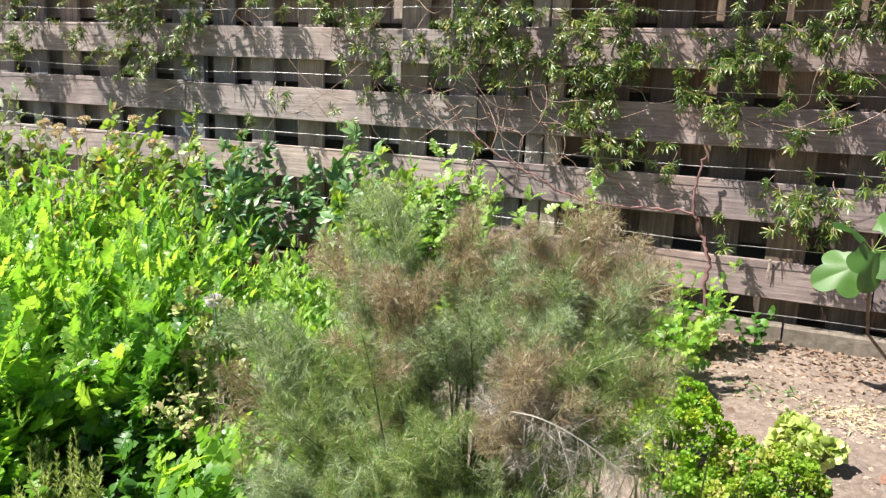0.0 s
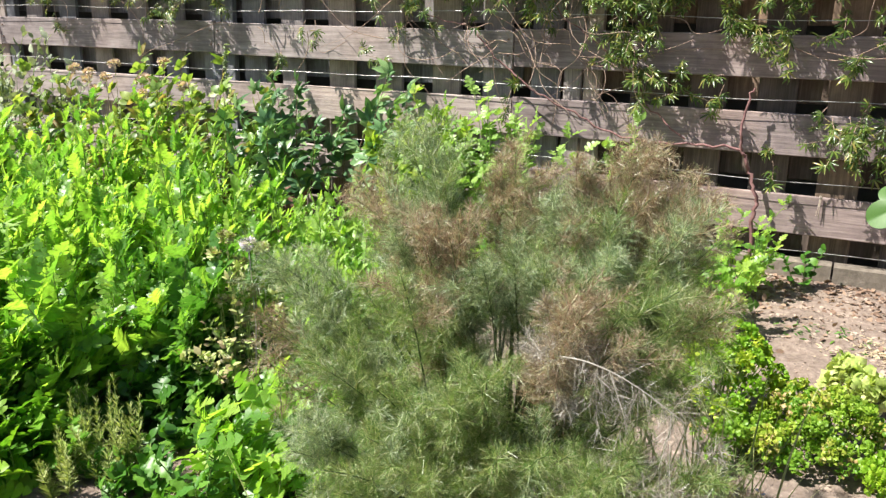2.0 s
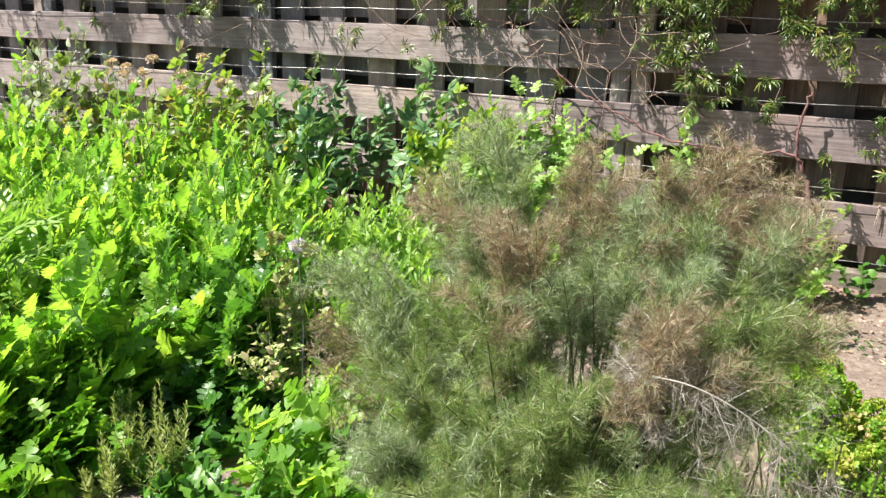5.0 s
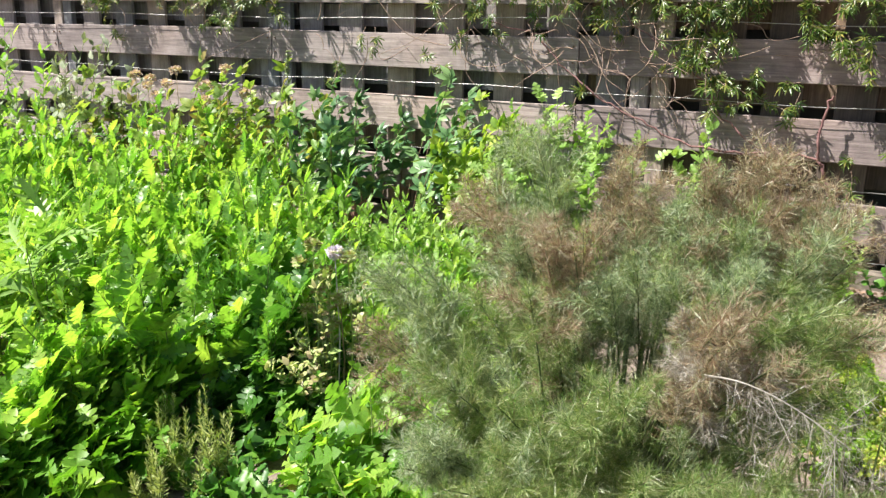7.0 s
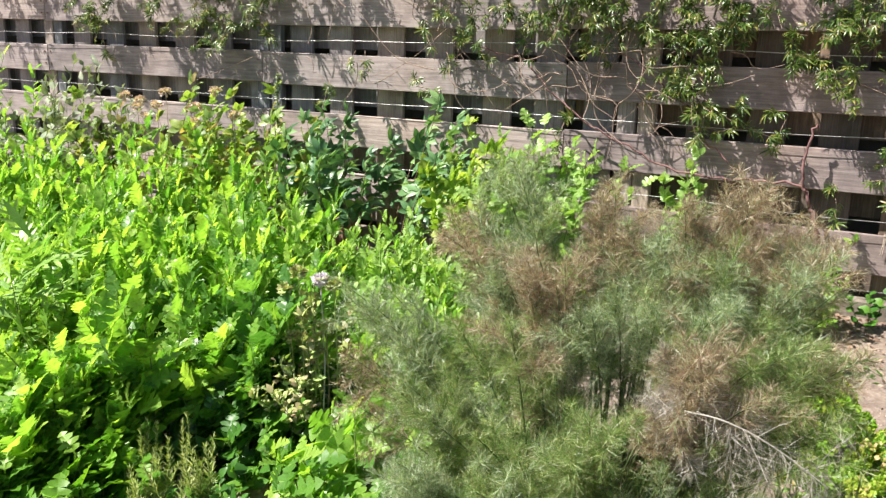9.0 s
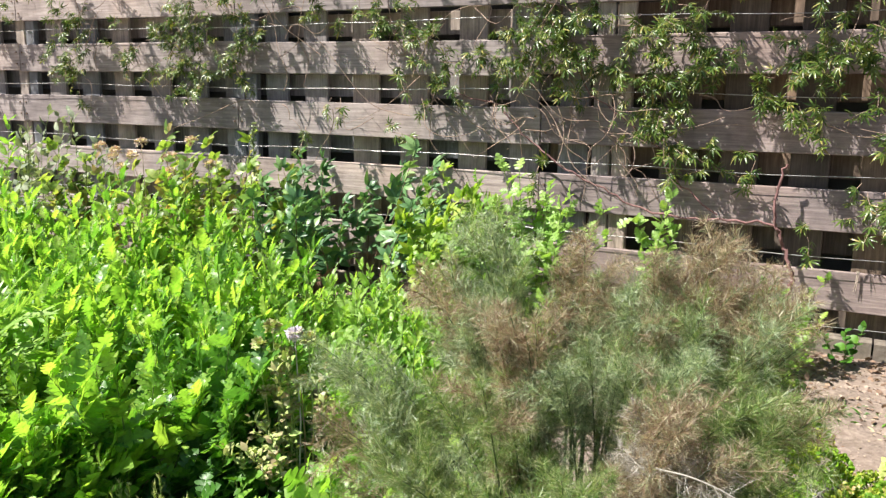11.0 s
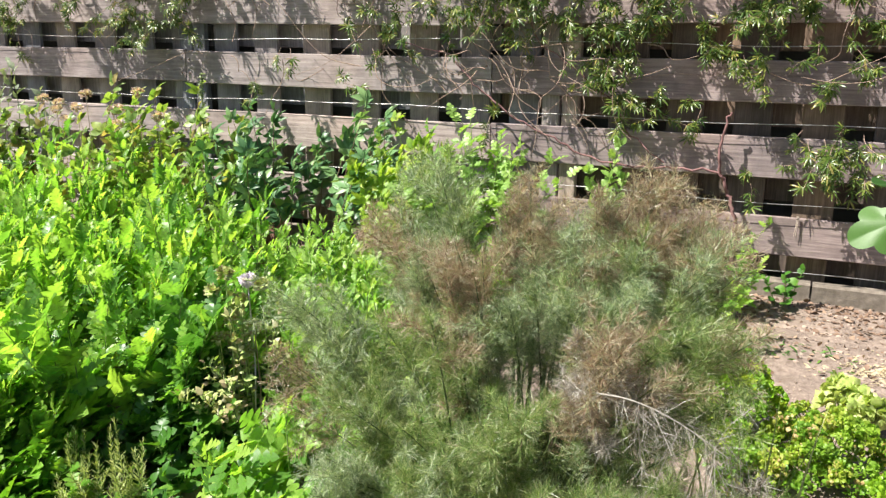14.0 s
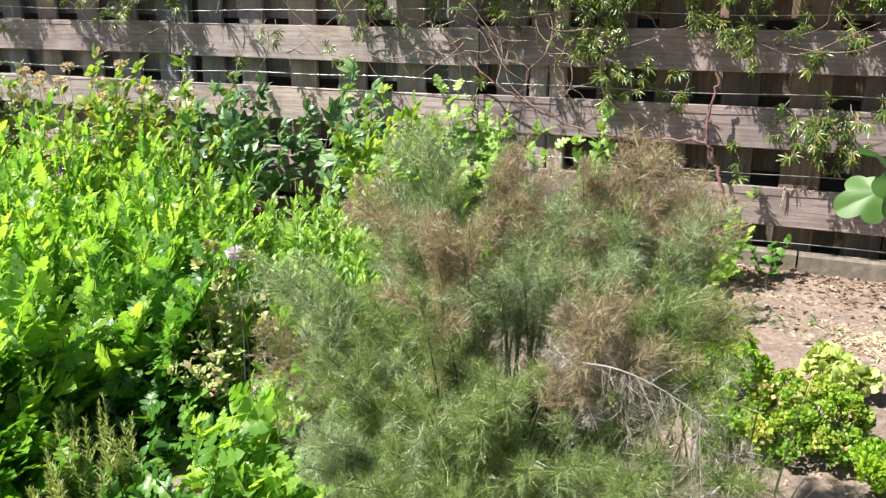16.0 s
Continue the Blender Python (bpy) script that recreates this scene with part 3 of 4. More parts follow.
def leafy(name, x, y, label, category, key, mat, stems, height, spread_r, leaves, size, stem_mat=STEM, group="", lean=0.35, first=0.25, stem_r=0.003, flat=0.3, up=0.35, single=0, foot=0.6, tipsize=0.45, vary=0.72, small=None):
    """A plant of upright stems with leaves spiralling up them; the nearest stems carry leaves of their own."""
    ob = thing(name, x, y, 0, label, category, group)
    leaf = LEAVES[key]
    lp = Pile()
    lots = []
    for k in range(stems):
        a, r = rng.uniform(0, 2 * math.pi), spread_r * math.sqrt(rng.random())
        lots.append((r * math.sin(a), a, r))
    for k, (_, a, r) in enumerate(sorted(lots)):
        base = np.array((r * math.cos(a) * foot, r * math.sin(a) * foot, -0.015))
        way = (math.cos(a) * lean * r / spread_r, math.sin(a) * lean * r / spread_r, 1)
        h = height * rng.uniform(vary, 1.05) * (1 - 0.22 * (r / spread_r) ** 2)
        pts = sprout(base, way, h, 9, 0, 0.12)
        sp = Pile()
        tube(sp, pts, stem_r, stem_r * 0.4, 4)
        sp.link("stem", stem_mat, ob)
        u = first + (1 - first) * np.linspace(0, 1, leaves) ** 0.9
        c, d = along(pts, np.clip(u + rng.normal(0, 0.02, leaves), 0, 0.999))
        az = np.arange(leaves) * 2.4 + rng.uniform(0, 6) + rng.normal(0, 0.3, leaves)
        tip = (u - first) / (1 - first)
        ways = np.stack([np.cos(az), np.sin(az), up + 1.3 * tip ** 2 + rng.normal(0, flat, leaves)], 1)
        sizes = size * rng.uniform(0.6, 1.1, leaves) * (1.05 - tipsize * tip) * (rng.uniform(0.75, 1.2) if small else 1.0)
        if small:
            key2, count, size2 = small
            c2, d2 = along(pts, rng.uniform(0.3, 0.999, count))
            w2 = np.stack([rng.normal(0, 1, count), rng.normal(0, 1, count), rng.uniform(0.2, 1.6, count)], 1)
            scatter(lp, LEAVES[key2], c2 + unit(w2) * rng.uniform(0, 0.03, (count, 1)), w2, rng.uniform(0.6, 1.2, count) * size2, None, 0.5)
        if (k + 1) * leaves <= single:
            leaf_pieces(ob, key, leaf, mat, c, ways, sizes)
        else:
            scatter(lp, leaf, c, ways, sizes, np.tile(SUNWARD, (leaves, 1)), 0.4)
    if lp.n:
        lp.link("foliage", mat, ob, stuff=True)
    return ob


MUGWORT = joined([turned(blade([0.02, 0.075, 0.09, 0.0], 1.0, 0.2, 0.1), a, q, (0, t, -0.15 * t * t)) for t, a, q in ((0.0, 0, 1.0), (0.2, 50, 0.35), (0.2, -50, 0.35), (0.4, 48, 0.42), (0.4, -48, 0.42), (0.6, 44, 0.38), (0.6, -44, 0.38), (0.78, 36, 0.26), (0.78, -36, 0.26))])
THREELOBE = joined([turned(blade([0.06, 0.24, 0.30, 0.20, 0.0], 1.0, 0.2, 0.25, 0.04), a, q, (0, 0.1, 0)) for a, q in ((0, 0.9), (58, 0.75), (-58, 0.75))])
LEAVES = {"pinnate": PINNATE, "feather": FEATHER, "broadlobe": BROADLOBE, "threelobe": THREELOBE, "lobed": LOBED, "oval": OVAL, "round": ROUND, "ragged": RAGGED, "trefoil": TREFOIL, "needle": NEEDLE, "lance": LANCE, "mugwort": MUGWORT}

# tall bright lobed-leaf plants filling the bed
MUSTARD_LABEL = "tall bright green leafy plant with feathery lobed leaves in the bed"
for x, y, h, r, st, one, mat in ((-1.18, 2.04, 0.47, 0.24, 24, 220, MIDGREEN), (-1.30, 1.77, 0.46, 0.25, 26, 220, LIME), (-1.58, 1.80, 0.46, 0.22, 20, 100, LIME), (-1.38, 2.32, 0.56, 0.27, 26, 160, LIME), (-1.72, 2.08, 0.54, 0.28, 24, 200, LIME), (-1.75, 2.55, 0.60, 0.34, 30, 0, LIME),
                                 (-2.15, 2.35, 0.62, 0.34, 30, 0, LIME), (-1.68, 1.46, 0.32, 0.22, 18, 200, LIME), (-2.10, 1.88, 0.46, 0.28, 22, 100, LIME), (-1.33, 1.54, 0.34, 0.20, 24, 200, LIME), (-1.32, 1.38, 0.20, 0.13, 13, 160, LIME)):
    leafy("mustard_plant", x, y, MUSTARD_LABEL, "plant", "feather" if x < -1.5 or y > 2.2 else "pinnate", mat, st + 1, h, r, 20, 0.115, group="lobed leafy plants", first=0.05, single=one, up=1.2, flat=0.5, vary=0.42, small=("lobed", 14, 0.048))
for x, y, h, r, st in ((-2.3, 2.88, 0.66, 0.34, 30), (-2.7, 2.5, 0.60, 0.34, 26), (-1.86, 2.95, 0.52, 0.22, 20), (-2.55, 2.05, 0.52, 0.30, 24), (-3.05, 2.65, 0.62, 0.34, 26), (-3.5, 2.9, 0.68, 0.34, 26), (-2.9, 2.95, 0.62, 0.25, 18)):
    leafy("mustard_plant", x, y, MUSTARD_LABEL, "plant", "feather", LIME, st + 1, h, r, 20, 0.115, group="lobed leafy plants", first=0.05, up=1.2, flat=0.5, vary=0.42, small=("lobed", 14, 0.048))

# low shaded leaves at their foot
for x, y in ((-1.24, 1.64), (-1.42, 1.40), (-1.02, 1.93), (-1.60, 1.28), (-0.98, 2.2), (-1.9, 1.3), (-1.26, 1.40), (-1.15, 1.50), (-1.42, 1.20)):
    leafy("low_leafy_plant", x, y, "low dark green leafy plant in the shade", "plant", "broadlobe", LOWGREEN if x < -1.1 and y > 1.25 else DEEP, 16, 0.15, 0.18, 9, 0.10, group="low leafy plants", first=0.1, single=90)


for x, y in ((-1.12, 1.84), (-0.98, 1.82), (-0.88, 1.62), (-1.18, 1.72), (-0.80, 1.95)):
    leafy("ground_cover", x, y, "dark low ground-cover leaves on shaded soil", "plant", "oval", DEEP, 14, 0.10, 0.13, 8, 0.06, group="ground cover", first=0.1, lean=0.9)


# ---- fennel ----
def plume(pile, axis, reach, nodes, threads, hang=0.0, hair=(0.013, 0.028), spread=0.85, segment=None):
    """One feathery frond: pinnae all round an axis, shortening to the tip, each a fan of hair-fine segments."""
    cu, du = along(axis, np.linspace(0.03, 0.99, nodes))
    places, ways, sizes, ribs, ribways, riblens = [], [], [], [], [], []
    for q in range(nodes):
        f = q / nodes
        ln = reach * (0.45 + 0.55 * min(1.0, f * 3.5)) * (1.0 - f) ** 0.55 * rng.uniform(0.7, 1.2)
        turn = rng.uniform(0, 6.28)
        ref = unit(np.cross(du[q], (0.3, 0.9, 0.2)))
        oth = np.cross(du[q], ref)
        for s in range(3):
            g = turn + 2.09 * s + rng.normal(0, 0.35)
            side = ref * math.cos(g) + oth * math.sin(g)
            pin = sprout(cu[q], du[q] * (1.1 - spread * 0.5) + side * spread, ln, 4, 0, 0.25, hang)
            tc, td = along(pin, np.linspace(0.1, 0.99, threads))
            places.append(tc)
            ways.append(td * 0.9 + rng.normal(0, 0.42, (threads, 3)) + np.array((0, 0, -hang * 1.5)))
            sizes.append(rng.uniform(*hair, threads) * np.linspace(1.1, 0.75, threads))
            ribs.append(pin[0])
            ribways.append(pin[-1] - pin[0])
            riblens.append(ln)
    scatter(pile, segment or SPRIG, np.concatenate(places), np.concatenate(ways), np.concatenate(sizes), None, 1.0)
    scatter(pile, RIB, ribs, ribways, riblens, None, 1.0)


TONES = {"green": (THREAD_GREEN, "feathery green frond"), "smoky": (THREAD_BLUE, "feathery blue-grey frond"),
         "bronze": (THREAD_BRONZE, "feathery bronze-brown frond"), "withered": (THREAD_WITHERED, "withered grey-brown frond")}


def build_fennel(x, y):
    ob = thing("bronze_fennel", x, y, 0, "big feathery bronze fennel clump with smoky green fronds", "fennel")
    o = np.array((x, y, 0.0))
    # tip x, y, z, stalks, looseness, tone, second tone
    crown = ((-0.309, 1.86, 0.775, 4, 0.028, "smoky", "green"), (-0.285, 1.83, 0.70, 3, 0.03, "smoky", "green"), (-0.420, 1.80, 0.69, 4, 0.022, "bronze", "smoky"), (-0.300, 1.70, 0.62, 4, 0.025, "smoky", "bronze"),
             (-0.200, 1.67, 0.655, 4, 0.022, "bronze", "bronze"), (-0.131, 1.66, 0.585, 4, 0.03, "smoky", "green"), (-0.22, 1.62, 0.55, 3, 0.03, "green", "bronze"),
             (-0.178, 1.92, 0.74, 4, 0.022, "bronze", "bronze"), (-0.12, 1.88, 0.69, 3, 0.03, "bronze", "smoky"), (-0.07, 1.84, 0.645, 4, 0.03, "smoky", "bronze"), (-0.10, 1.77, 0.61, 3, 0.03, "smoky", "green"), (-0.06, 1.90, 0.36, 3, 0.05, "green", "green"), (-0.20, 1.88, 0.38, 3, 0.05, "green", "green"))
    left = ((-0.555, 1.68, 0.545, 5, 0.022, "smoky", "green"), (-0.46, 1.67, 0.50, 4, 0.03, "smoky", "green"), (-0.35, 1.66, 0.51, 3, 0.03, "green", "smoky"), (-0.515, 1.60, 0.425, 4, 0.025, "bronze", "green"),
            (-0.40, 1.58, 0.42, 4, 0.035, "green", "smoky"), (-0.385, 1.50, 0.30, 5, 0.025, "smoky", "smoky"), (-0.34, 1.46, 0.24, 3, 0.03, "smoky", "green"), (-0.33, 1.56, 0.37, 3, 0.03, "green", "green"))
    front = ((-0.035, 1.45, 0.48, 5, 0.022, "green", "green"), (-0.09, 1.46, 0.42, 3, 0.03, "green", "smoky"), (-0.20, 1.47, 0.345, 4, 0.03, "green", "smoky"), (-0.12, 1.41, 0.33, 4, 0.035, "green", "green"),
             (-0.26, 1.43, 0.26, 3, 0.035, "green", "green"), (0.07, 1.42, 0.40, 3, 0.035, "green", "smoky"), (0.20, 1.46, 0.40, 4, 0.04, "green", "withered"), (0.12, 1.44, 0.36, 3, 0.04, "green", "withered"), (0.26, 1.50, 0.40, 4, 0.035, "green", "bronze"), (0.30, 1.52, 0.41, 4, 0.03, "green", "withered"), (0.28, 1.47, 0.34, 4, 0.03, "withered", "green"), (0.32, 1.57, 0.31, 3, 0.03, "green", "bronze"),
             (0.10, 1.55, 0.595, 5, 0.014, "bronze", "withered"), (0.14, 1.54, 0.565, 3, 0.02, "bronze", "withered"))
    right = ((0.098, 1.93, 0.775, 4, 0.018, "bronze", "bronze"), (0.035, 1.86, 0.69, 4, 0.025, "bronze", "smoky"), (0.10, 1.86, 0.69, 3, 0.025, "bronze", "green"), (0.185, 1.90, 0.71, 4, 0.025, "bronze", "smoky"), (0.145, 1.87, 0.70, 3, 0.025, "bronze", "bronze"), (0.215, 1.85, 0.665, 3, 0.025, "bronze", "smoky"),
             (0.165, 1.80, 0.645, 4, 0.03, "smoky", "green"), (0.075, 1.73, 0.63, 4, 0.03, "smoky", "green"), (0.0, 1.72, 0.60, 3, 0.03, "smoky", "green"), (0.11, 1.68, 0.56, 3, 0.035, "green", "green"),
             (0.225, 1.80, 0.61, 4, 0.025, "green", "green"), (0.05, 1.84, 0.36, 3, 0.05, "green", "green"), (0.26, 1.76, 0.55, 4, 0.028, "green", "smoky"), (0.20, 1.72, 0.56, 3, 0.03, "bronze", "green"), (0.165, 1.62, 0.57, 4, 0.03, "green", "green"), (0.24, 1.60, 0.49, 4, 0.03, "green", "green"))
    for tx, ty, tz, count, loose, tone, second in crown + left + front + right:
        low = 0.58 if tz > 0.55 else 0.42
        for k in range(count):
            tip = np.array((tx, ty, tz)) - o + rng.normal(0, loose, 3) * np.array((1, 1, 0.8))
            a = math.atan2(tip[1], tip[0]) + rng.normal(0, 0.5)
            r = rng.uniform(0.02, 0.075)
            foot = np.array((r * math.cos(a), r * math.sin(a), -0.01))
            mid = foot * 0.6 + np.array((tip[0] * 0.36, tip[1] * 0.36, max(tip[2] * 0.66, tip[2] - 0.16))) + rng.normal(0, 0.012, 3)
            t = np.linspace(0, 1, 16)[:, None]
            line = foot * (1 - t) ** 2 + 2 * mid * t * (1 - t) + tip * t * t
            p = Pile()
            tube(p, line, 0.0036, 0.0006, 5)
            stalk = p.link("stalk", FENNEL_STEM, ob)
            piles = {tone: Pile()}
            span = float(np.linalg.norm(line[-1] - line[8]))
            plume(piles[tone], line[8:], min(0.064, 0.24 * span + 0.014), 22, 16)
            for q in range(5):
                c, d = along(line, np.array([rng.uniform(low, 0.90)]))
                side = unit(rng.normal(0, 1, 3) + np.array((0, 0, 0.25)))
                sub = sprout(c[0], d[0] * 0.8 + side * 0.75, rng.uniform(0.06, 0.12), 8, 0, 0.1, 0.12)
                pick = tone if q < 2 or rng.random() < 0.35 else second
                piles.setdefault(pick, Pile())
                tube(piles[pick], sub, 0.0010, 0.0005, 3)
                plume(piles[pick], sub, 0.036, 11, 11)
            for pick, pile in piles.items():
                pile.link("frond", TONES[pick][0], stalk, TONES[pick][1], stuff=True)
    # the old arching stalk with withered silvery hairs
    p = Pile()
    arc = np.array([(-0.09, 1.72, 0.12), (0.0, 1.70, 0.36), (0.04, 1.60, 0.49), (0.077, 1.515, 0.527), (0.115, 1.50, 0.535), (0.161, 1.50, 0.524), (0.207, 1.50, 0.503), (0.255, 1.50, 0.474)]) - o
    fine = np.concatenate([np.linspace(arc[i], arc[i + 1], 4, endpoint=False) for i in range(len(arc) - 1)] + [arc[-1:]])
    for k in range(3):
        fine[1:-1] = (fine[:-2] + 2 * fine[1:-1] + fine[2:]) / 4
    tube(p, fine, 0.0020, 0.0007, 6)
    old = p.link("stalk", GREYSTALK, ob, "pale arching bare stalk")
    pile = Pile()
    plume(pile, fine[9:], 0.062, 16, 6, 0.2, (0.020, 0.042), 1.1, HAIR)
    for q in range(9):
        c, d = along(fine, np.array([rng.uniform(0.38, 0.97)]))
        sub = sprout(c[0], d[0] * 0.5 + rng.normal(0, 0.5, 3) + np.array((0, -0.2, -0.35)), rng.uniform(0.06, 0.11), 8, 0, 0.1, 0.2)
        tube(pile, sub, 0.0006, 0.0004, 3)
        plume(pile, sub, 0.028, 8, 5, 0.2, (0.018, 0.036), 0.9, HAIR)
    pile.link("frond", THREAD_WITHERED, old, "grey withered frond", stuff=True)
    return ob


build_fennel(-0.12, 1.74)


def build_grass():
    p = Pile()
    m = 320
    c = np.stack([rng.uniform(-0.42, 0.36, m), rng.uniform(1.45, 2.15, m), np.full(m, -0.01)], 1)
    ways = np.stack([rng.normal(0, 0.25, m), rng.normal(0, 0.25, m), np.ones(m)], 1)
    scatter(p, blade([0.008, 0.008, 0.007, 0.004, 0.0], 1.0, 0.3, 0.25), c, ways, rng.uniform(0.14, 0.34, m), None, 1.0)
    tagged(p.link("dry_grass", BLOND, None), "blond and green grass blades under the fennel", "grass", kind="stuff")


build_grass()

# ---- plants along the fence ----
leafy("bramble_bush", -1.84, 3.70, "dark blue-green bramble bush against the fence", "bush", "trefoil", BRAMBLE, 27, 0.76, 0.40, 9, 0.118, BROWN_STEM, lean=0.45, foot=0.9, first=0.42, single=286, tipsize=0.3, up=0.7)
for x, y, h, r in ((-1.17, 3.48, 0.69, 0.13), (-1.02, 3.40, 0.58, 0.12), (-0.86, 3.50, 0.69, 0.13)):
    leafy("golden_shrub", x, y, "yellow-green lobed-leaf shrub against the fence", "shrub", "threelobe" if x < -1.1 else "broadlobe", GOLD if x < -1.1 else PALEGREEN, 26, h, r * 1.05, 20, 0.076, lean=0.3, first=0.08, up=0.25, tipsize=0.2, group="yellow-green shrubs", single=280)
currant = leafy("currant_shrub", -2.42, 3.45, "green shrub with dull pink clustered heads by the fence", "shrub", "threelobe", CURRANT, 21, 0.82, 0.34, 14, 0.115, BROWN_STEM, single=168, first=0.2)
currant_pale = leafy("currant_shrub", -2.85, 3.40, "green shrub with dull pink clustered heads by the fence", "shrub", "threelobe", CURRANT, 21, 0.84, 0.32, 14, 0.115, BROWN_STEM, single=168, first=0.2)
leafy("woolly_shrub", -3.38, 3.25, "grey-green woolly-leaved shrub by the fence", "shrub", "oval", GREYLEAF, 36, 0.88, 0.40, 20, 0.085, first=0.2)
leafy("tall_weed", -4.15, 3.45, "tall leafy green weed against the fence", "weed", "feather", LIME, 6, 0.92, 0.12, 20, 0.12)
leafy("slender_climber", -0.445, 3.86, "slender bright green shoot climbing the fence", "plant", "pinnate", PALEGREEN, 4, 0.66, 0.05, 34, 0.062, lean=0.1, single=102, tipsize=0.2)
leafy("leafy_shoot", 0.09, 3.62, "leafy green shoots around the vine's foot", "plant", "broadlobe", LIME, 12, 0.36, 0.09, 14, 0.062, single=168)
leafy("leafy_shoot", -0.02, 3.20, "leafy green shoots around the vine's foot", "plant", "broadlobe", LIME, 18, 0.30, 0.18, 12, 0.085, single=240)
leafy("small_seedling", 0.30, 3.82, "small round-leaved seedling beside the kerb", "seedling", "round", DEEP, 3, 0.19, 0.04, 7, 0.05, single=21)
leggy = leafy("brown_headed_plant", -0.91, 2.05, "leggy plant with dry brown and lilac flower heads", "plant", "oval", DRY, 22, 0.45, 0.10, 12, 0.030, STEM, lean=0.6, foot=0.5, first=0.4, tipsize=0.1, stem_r=0.0016, vary=0.55, small=("oval", 46, 0.017))
leafy("radish_plant", -0.65, 1.80, "low bright green broad-leaved plant beside the fennel", "plant", "broadlobe", LIME, 16, 0.24, 0.15, 9, 0.115, lean=0.9, single=128)
leafy("radish_plant", -0.52, 1.95, "low bright green broad-leaved plant beside the fennel", "plant", "broadlobe", LIME, 14, 0.26, 0.16, 9, 0.12, lean=0.9, single=112)
leafy("radish_plant", -0.74, 2.20, "low bright green broad-leaved plant beside the fennel", "plant", "broadlobe", LIME, 14, 0.24, 0.14, 8, 0.095, lean=0.8, single=112)
leafy("radish_plant", -0.60, 2.06, "low bright green broad-leaved plant beside the fennel", "plant", "broadlobe", LIME, 12, 0.20, 0.13, 8, 0.09, lean=0.8, single=96)
leafy("radish_plant", -0.50, 1.66, "low bright green broad-leaved plant beside the fennel", "plant", "broadlobe", LIME, 12, 0.14, 0.14, 8, 0.09, lean=0.9, single=96)
leafy("radish_plant", -0.68, 1.58, "low bright green broad-leaved plant beside the fennel", "plant", "ragged", DEEP, 12, 0.14, 0.14, 8, 0.09, lean=0.9, single=96)
for x, y, h in ((-0.94, 1.64, 0.23), (-0.93, 1.58, 0.18), (-1.06, 1.61, 0.19), (-1.03, 1.56, 0.16), (-0.99, 1.50, 0.11)):
    leafy("rosemary_sprig", x, y, "upright rosemary with narrow olive needles", "rosemary", "needle", ROSEMARY, 6, h * 1.1, 0.04, 110, 0.034, STEM, group="rosemary", first=0.03, up=0.6, tipsize=0.6, stem_r=0.002)
leafy("mugwort", -1.56, 1.74, "pale green plant with large deeply cut leaves", "plant", "mugwort", PALEGREEN, 4, 0.58, 0.08, 10, 0.23, first=0.6, single=45, up=0.15)
leafy("mugwort", -1.95, 1.62, "pale green plant with large deeply cut leaves", "plant", "mugwort", PALEGREEN, 4, 0.54, 0.08, 10, 0.22, first=0.6, single=40, up=0.15)
for x, y, h, r in ((-1.70, 3.12, 0.20, 0.12), (-1.52, 2.98, 0.34, 0.15), (-1.30, 3.0, 0.42, 0.15), (-1.10, 2.85, 0.42, 0.16), (-0.88, 2.8, 0.36, 0.15), (-1.38, 3.4, 0.32, 0.14), (-0.75, 3.15, 0.36, 0.15), (-2.0, 3.10, 0.64, 0.16), (-2.22, 3.12, 0.66, 0.15), (-1.24, 2.58, 0.42, 0.16), (-1.02, 2.5, 0.38, 0.16), (-1.08, 2.7, 0.40, 0.15), (-0.85, 2.55, 0.34, 0.15), (-0.95, 2.30, 0.30, 0.13), (-1.45, 2.75, 0.44, 0.16)):
    leafy("garden_weed", x, y, "spindly yellow-green weed behind the leafy plants", "weed", "feather", PALEGREEN if (x * 100) % 2 < 1 else LIME, 13, h, r, 15, 0.075, group="spindly weeds", up=0.8, vary=0.55, small=("lobed", 10, 0.035))


def dome(name, x, y, r, h, n, label, mat, leaflet=0.0095, ball=0.030, m=64, category="parsley", group="curly parsley"):
    """Tight crinkled rosettes on short stalks, each a cushion of cupped leaflets."""
    o = thing(name, x, y, 0, label, category, group)
    for k in range(n):
        a, q = k * 2.39996 + rng.normal(0, 0.3), math.sqrt((k + 0.5) / n)
        top = h * math.sqrt(max(0.0, 1 - (q * 0.95) ** 2)) * (rng.uniform(0.85, 1.1) if k % 3 else rng.uniform(0.35, 0.75)) + 0.01
        c = np.array((r * q * math.cos(a), r * q * math.sin(a), top))
        sp = Pile()
        tube(sp, np.linspace((c[0] * 0.2, c[1] * 0.2, -0.01), c, 4), 0.0018, 0.0012, 4)
        stalk = sp.link("stalk", STEM, o)
        lp = Pile()
        size = ball * rng.uniform(0.7, 1.2)
        out = unit(np.array((c[0] / r * 0.9, c[1] / r * 0.9, 0.9)))
        d = unit(rng.normal(0, 0.75, (m, 3)) + out)
        scatter(lp, CURL, c + d * size * rng.uniform(0.55, 0.85, (m, 1)), d + rng.normal(0, 0.6, (m, 3)), rng.uniform(0.75, 1.25, m) * leaflet, rng.normal(0, 1, (m, 3)), 0.9)
        lp.link("curled_leaf", mat, stalk, stuff=True)


dome("parsley", 0.18, 2.55, 0.155, 0.205, 74, "mounded bright green curly parsley on bare soil", PARSLEY)
dome("parsley", 0.42, 2.44, 0.135, 0.13, 62, "yellowing curly parsley mound on bare soil", PARSLEY_OLD)
dome("parsley", 0.62, 2.30, 0.10, 0.09, 32, "low curly parsley mound on bare soil", PARSLEY)
dome("parsley", 0.26, 2.34, 0.09, 0.07, 22, "small browning curly parsley on bare soil", PARSLEY_OLD)


